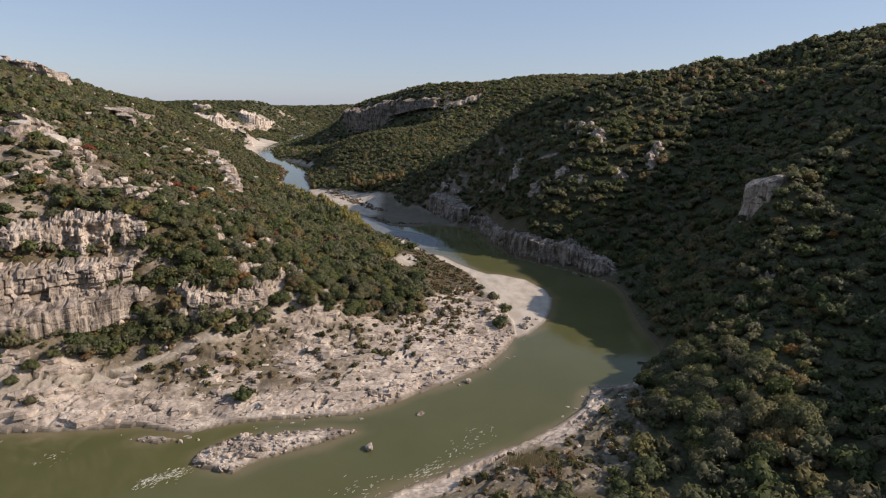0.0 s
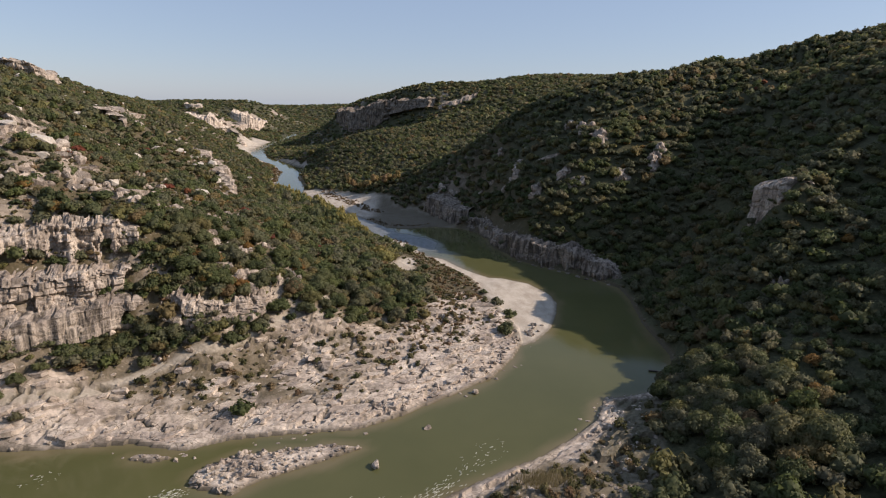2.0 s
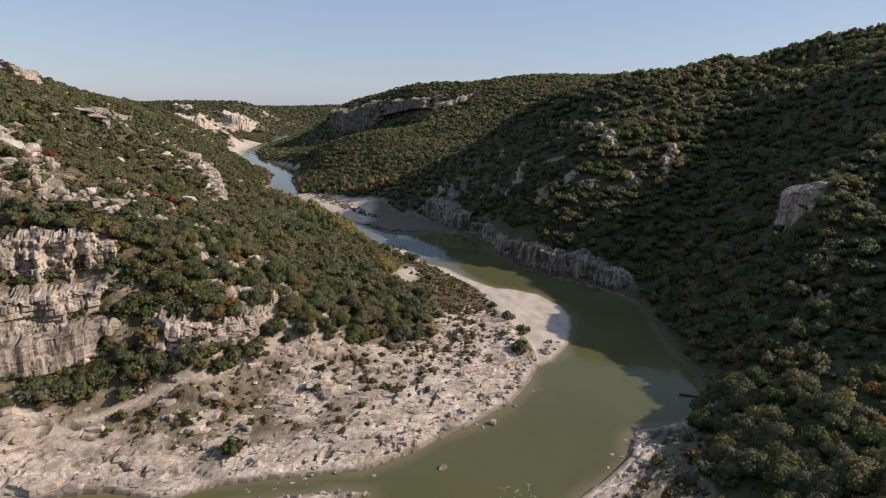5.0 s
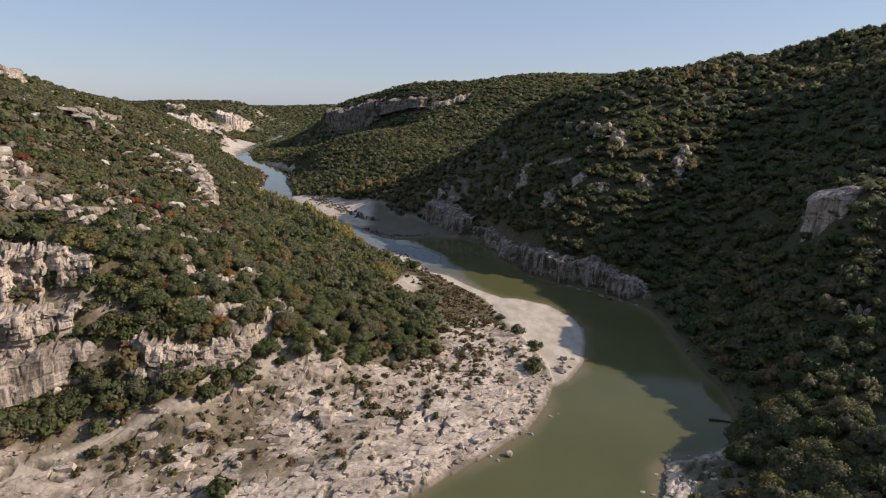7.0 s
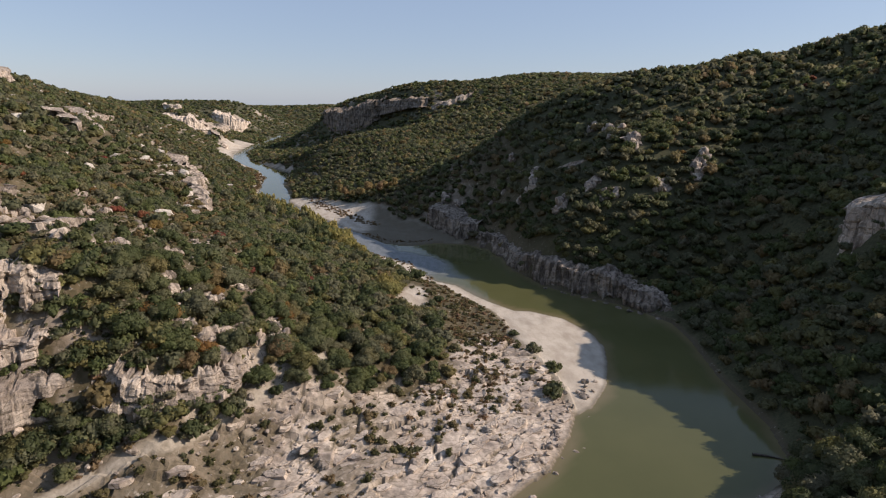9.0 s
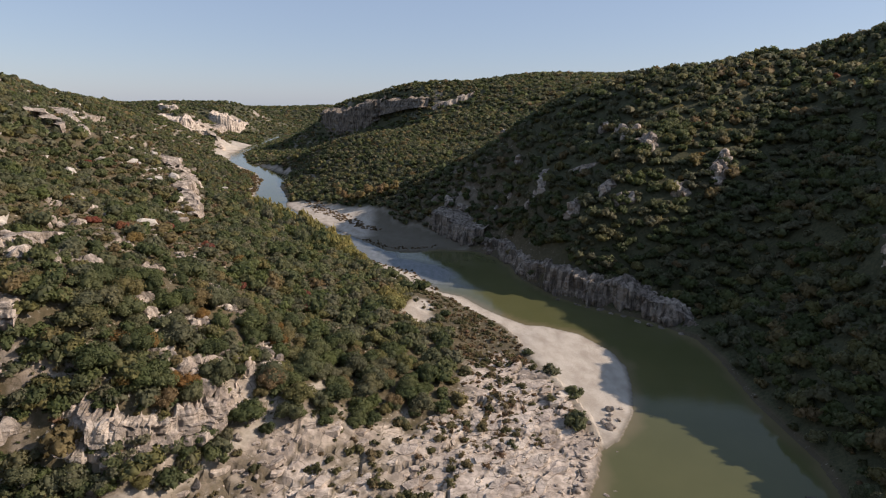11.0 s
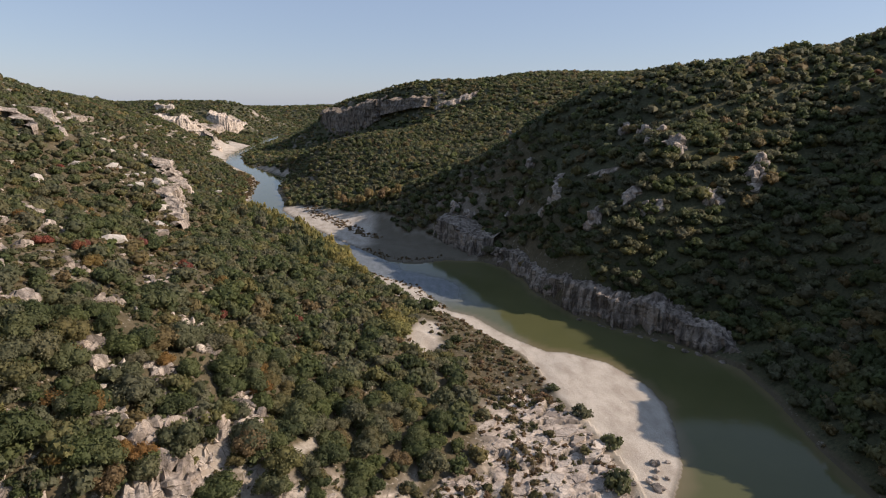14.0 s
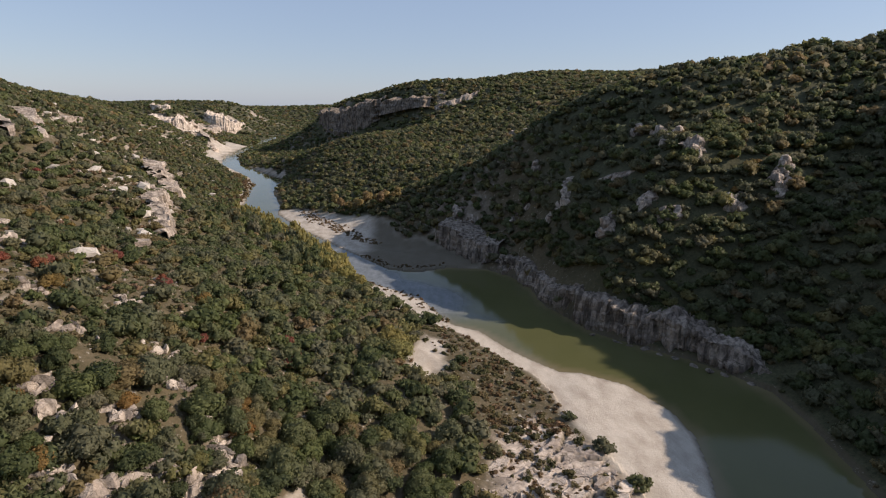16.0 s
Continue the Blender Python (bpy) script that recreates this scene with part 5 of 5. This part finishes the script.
# tilted slabs of the shelf: flat plates with broken edges, lying along the bedding
def slab_shape(rng):
    n = int(rng.integers(5, 8))
    a = np.sort(np.linspace(0, 2 * np.pi, n, endpoint=False) + rng.uniform(-0.35, 0.35, n))
    r = rng.uniform(0.75, 1.1, n)
    ring = np.stack([r * np.cos(a), 0.55 * r * np.sin(a)], 1)
    top = np.c_[ring * 0.94, np.full(n, 0.5)]
    low = np.c_[ring * 1.04, np.full(n, -1.0)]
    V = np.concatenate([top, low, [[0, 0, 0.5]]])
    Fc = [[i, (i + 1) % n, 2 * n] for i in range(n)]
    for i in range(n):
        j = (i + 1) % n
        Fc += [[n + i, n + j, j], [n + i, j, i]]
    return V, np.array(Fc)


SLABS = [slab_shape(rng) for _ in range(12)]
SLAB_MESHES = [mesh_of("slab", v, f, SHELF_ROCK, None, False) for v, f in SLABS]
x, y = scatter(1.7, (-105, 88, 24, 176), rng)
ok = rng.uniform(0, 1, len(x)) < lookup(ON_SHELF * (1 - ON_BAR), x, y) * (0.3 + 0.45 * lookup(rough_part, x, y)) * smooth(lookup(SHORE_D, x, y), 1.0, 2.5) * (1 - lookup(TRODDEN, x, y)) * (1 - 0.6 * lookup(turf, x, y))
x, y = x[ok], y[ok]
size = 0.5 + 2.3 * rng.uniform(0, 1, len(x)) ** 2.4
order = np.argsort(-size + 0.02 * np.hypot(x + 10, y - 120))
V, Fc, n = [], [], 0
for k, i in enumerate(order):
    m = pose(x[i], y[i], float(lookup(Z, x[i:i + 1], y[i:i + 1])[0]) + 0.05, rng.normal(7, 5), rng.normal(-3, 4), 30 + rng.normal(0, 16)) @ Matrix.Diagonal((size[i] * 1.15, size[i], 0.14 + 0.24 * size[i], 1))
    if k < 300:
        slab = new("slab", SLAB_MESHES[k % 12])
        slab.parent, slab.matrix_world = ground, m
    else:
        v, f = SLABS[k % 12]
        q = np.array(m)
        V.append(v @ q[:3, :3].T + q[:3, 3])
        Fc.append(f + n)
        n += len(v)
tagged(new("slabs", mesh_of("slabs", np.concatenate(V), np.concatenate(Fc), SHELF_ROCK, None, False)), "cracked pinkish limestone slabs covering the river shelf", "slabs", kind="stuff")


def rubble(name, label, x, y, size, mat, category="stones"):
    V, Fc, n = [], [], 0
    z = np.maximum(lookup(Z, x, y), -0.2)
    for i in range(len(x)):
        v, f = PEBBLES[int(rng.integers(0, 5))]
        a = rng.uniform(0, 6.3)
        q = v * size[i] * np.array([1.2, 0.85, 0.6])
        q = np.stack([q[:, 0] * np.cos(a) - q[:, 1] * np.sin(a), q[:, 0] * np.sin(a) + q[:, 1] * np.cos(a), q[:, 2]], 1)
        V.append(q + [x[i], y[i], z[i] + 0.2 * size[i]])
        Fc.append(f + n)
        n += len(v)
    ob = new(name, mesh_of(name, np.concatenate(V), np.concatenate(Fc), mat, None, False))
    return tagged(ob, label, category, kind="stuff")


x, y = scatter(1.15, (-110, 86, 48, 176), rng)
p = lookup(rocky, x, y) * (0.02 + 0.25 * lookup(rough_part, x, y)) + 0.9 * lookup(ON_SPIT, x, y)
ok = rng.uniform(0, 1, len(x)) < p * (1 - lookup(ON_BAR, x, y))
x, y = x[ok], y[ok]
rubble("rubble", "broken limestone rubble strewn over the rocky shelf", x, y, rng.uniform(0.15, 0.62, len(x)) ** 1.2, LIMESTONE)
# white stones and outcrops showing between the bushes of the sunny slope
x, y = scatter(2.6, (-150, 120, -20, 330), rng)
ok = rng.uniform(0, 1, len(x)) < 0.5 * lookup(sunny, x, y) * lookup(thin, x, y) + 0.05 * lookup(sunny, x, y)
ok &= lookup(OPEN, x, y) < 0.15
x, y = x[ok], y[ok]
rubble("outcrops", "white limestone outcrops between bushes on a sunny slope", x, y, rng.uniform(0.2, 0.8, len(x)), LIMESTONE)
x, y = scatter(7.0, (-330, 150, -90, 620), rng)
ok = rng.uniform(0, 1, len(x)) < 0.55 * lookup(sunny, x, y) * lookup(thin, x, y)
ok &= (lookup(OPEN, x, y) < 0.15) & (lookup(SHORE_D, x, y) > 12)
x, y = x[ok], y[ok]
rubble("outcrops", "white limestone outcrops on a far sunny slope", x, y, rng.uniform(1.0, 3.0, len(x)), WHITE_ROCK)

def crag(x, y, wide, high, count, label, rock):
    """Rock breaking out of the hillside: a heap of wedged blocks in one mesh, bedded into the slope."""
    V, Fc, n = [], [], 0
    for _ in range(count):
        v, f = STONES[int(rng.integers(0, 8))]
        px, py = x + wide * rng.normal(0, 0.30), y + wide * rng.normal(0, 0.24)
        pz = float(lookup(Z, np.array([px]), np.array([py]))[0])
        r = high * rng.uniform(0.22, 0.5)
        q = np.array(pose(px, py, pz + r * 0.12, rng.uniform(-12, 12), rng.uniform(-12, 12), rng.normal(40, 30)))
        V.append((v * [r * rng.uniform(0.9, 1.7), r * 0.75, r * rng.uniform(0.55, 1.2)]) @ q[:3, :3].T + q[:3, 3])
        Fc.append(f + n)
        n += len(v)
    ob = new("crag", mesh_of("crag", np.concatenate(V), np.concatenate(Fc), rock, None, False))
    return tagged(ob, label, "crag", kind="structure")


for x, y, wide, high, count in SHADED_CRAGS:
    crag(x, y, wide, high, count, "grey limestone crag among shaded trees", LIMESTONE)
for x, y, wide, high, count in WHITE_CRAGS:
    crag(x, y, wide, high, count, "white limestone outcrop breaking through bushes", LIMESTONE)

# driftwood log stranded in the shallows
log = new("log", mesh_of("log", np.array([[u * 7 - 3.5, 0.28 * (1 - 0.5 * u) * math.cos(a) + 0.25 * math.sin(4 * u), 0.28 * (1 - 0.5 * u) * math.sin(a) + 0.15] for u in np.linspace(0, 1, 9) for a in np.linspace(0, 2 * math.pi, 9)[:-1]]),
                         np.array([[r * 8 + i, r * 8 + (i + 1) % 8, r * 8 + 8 + (i + 1) % 8, r * 8 + 8 + i] for r in range(8) for i in range(8)]), BARK))
log.matrix_world = pose(54, 138.5, 0.0, 0, 2, -15)
tagged(log, "dark driftwood log stranded in the shallows", "log")

# white water of the small rapids
FOAM, fo_nt, fo_b = material("foam", 0.6)
fo_nt.links.new(ramp(fo_nt, noise_tex(fo_nt, 3, 4), [(0.3, (0.26, 0.27, 0.19)), (0.7, (0.56, 0.56, 0.49))]), fo_b.inputs["Base Color"])


def foam(line, width, count, label):
    t = along(line, 0.2)
    i = rng.integers(0, len(t), count)
    x, y = t[i, 0] + width * rng.standard_normal(count), t[i, 1] + width * rng.standard_normal(count)
    V, Fc = [], []
    for j in range(count):
        v, f = PEBBLES[j % 5]
        a, s = rng.normal(0.75, 0.35), rng.uniform(0.02, 0.085)
        q = v * [s * 6.0, s * 0.9, 0.03]
        V.append(np.stack([q[:, 0] * np.cos(a) - q[:, 1] * np.sin(a) + x[j], q[:, 0] * np.sin(a) + q[:, 1] * np.cos(a) + y[j], q[:, 2] + 0.02], 1))
        Fc.append(f + j * len(v))
    return tagged(new("foam", mesh_of("foam", np.concatenate(V), np.concatenate(Fc), FOAM)), label, "foam", kind="stuff")


foam([(-47, 88), (-50, 86), (-53, 84)], 0.8, 210, "white water at the end of the rubble spit")
foam([(-5, 88.5), (-2, 91), (0, 93)], 0.9, 90, "small white ripples in the river")
foam([(2, 95), (6, 100), (9, 104)], 1.6, 60, "small white ripples in the river")
foam([(-16, 84), (-8, 87)], 1.5, 45, "small white ripples in the river")
foam([(-70, 91), (-76, 90)], 1.2, 20, "small white ripples in the river")
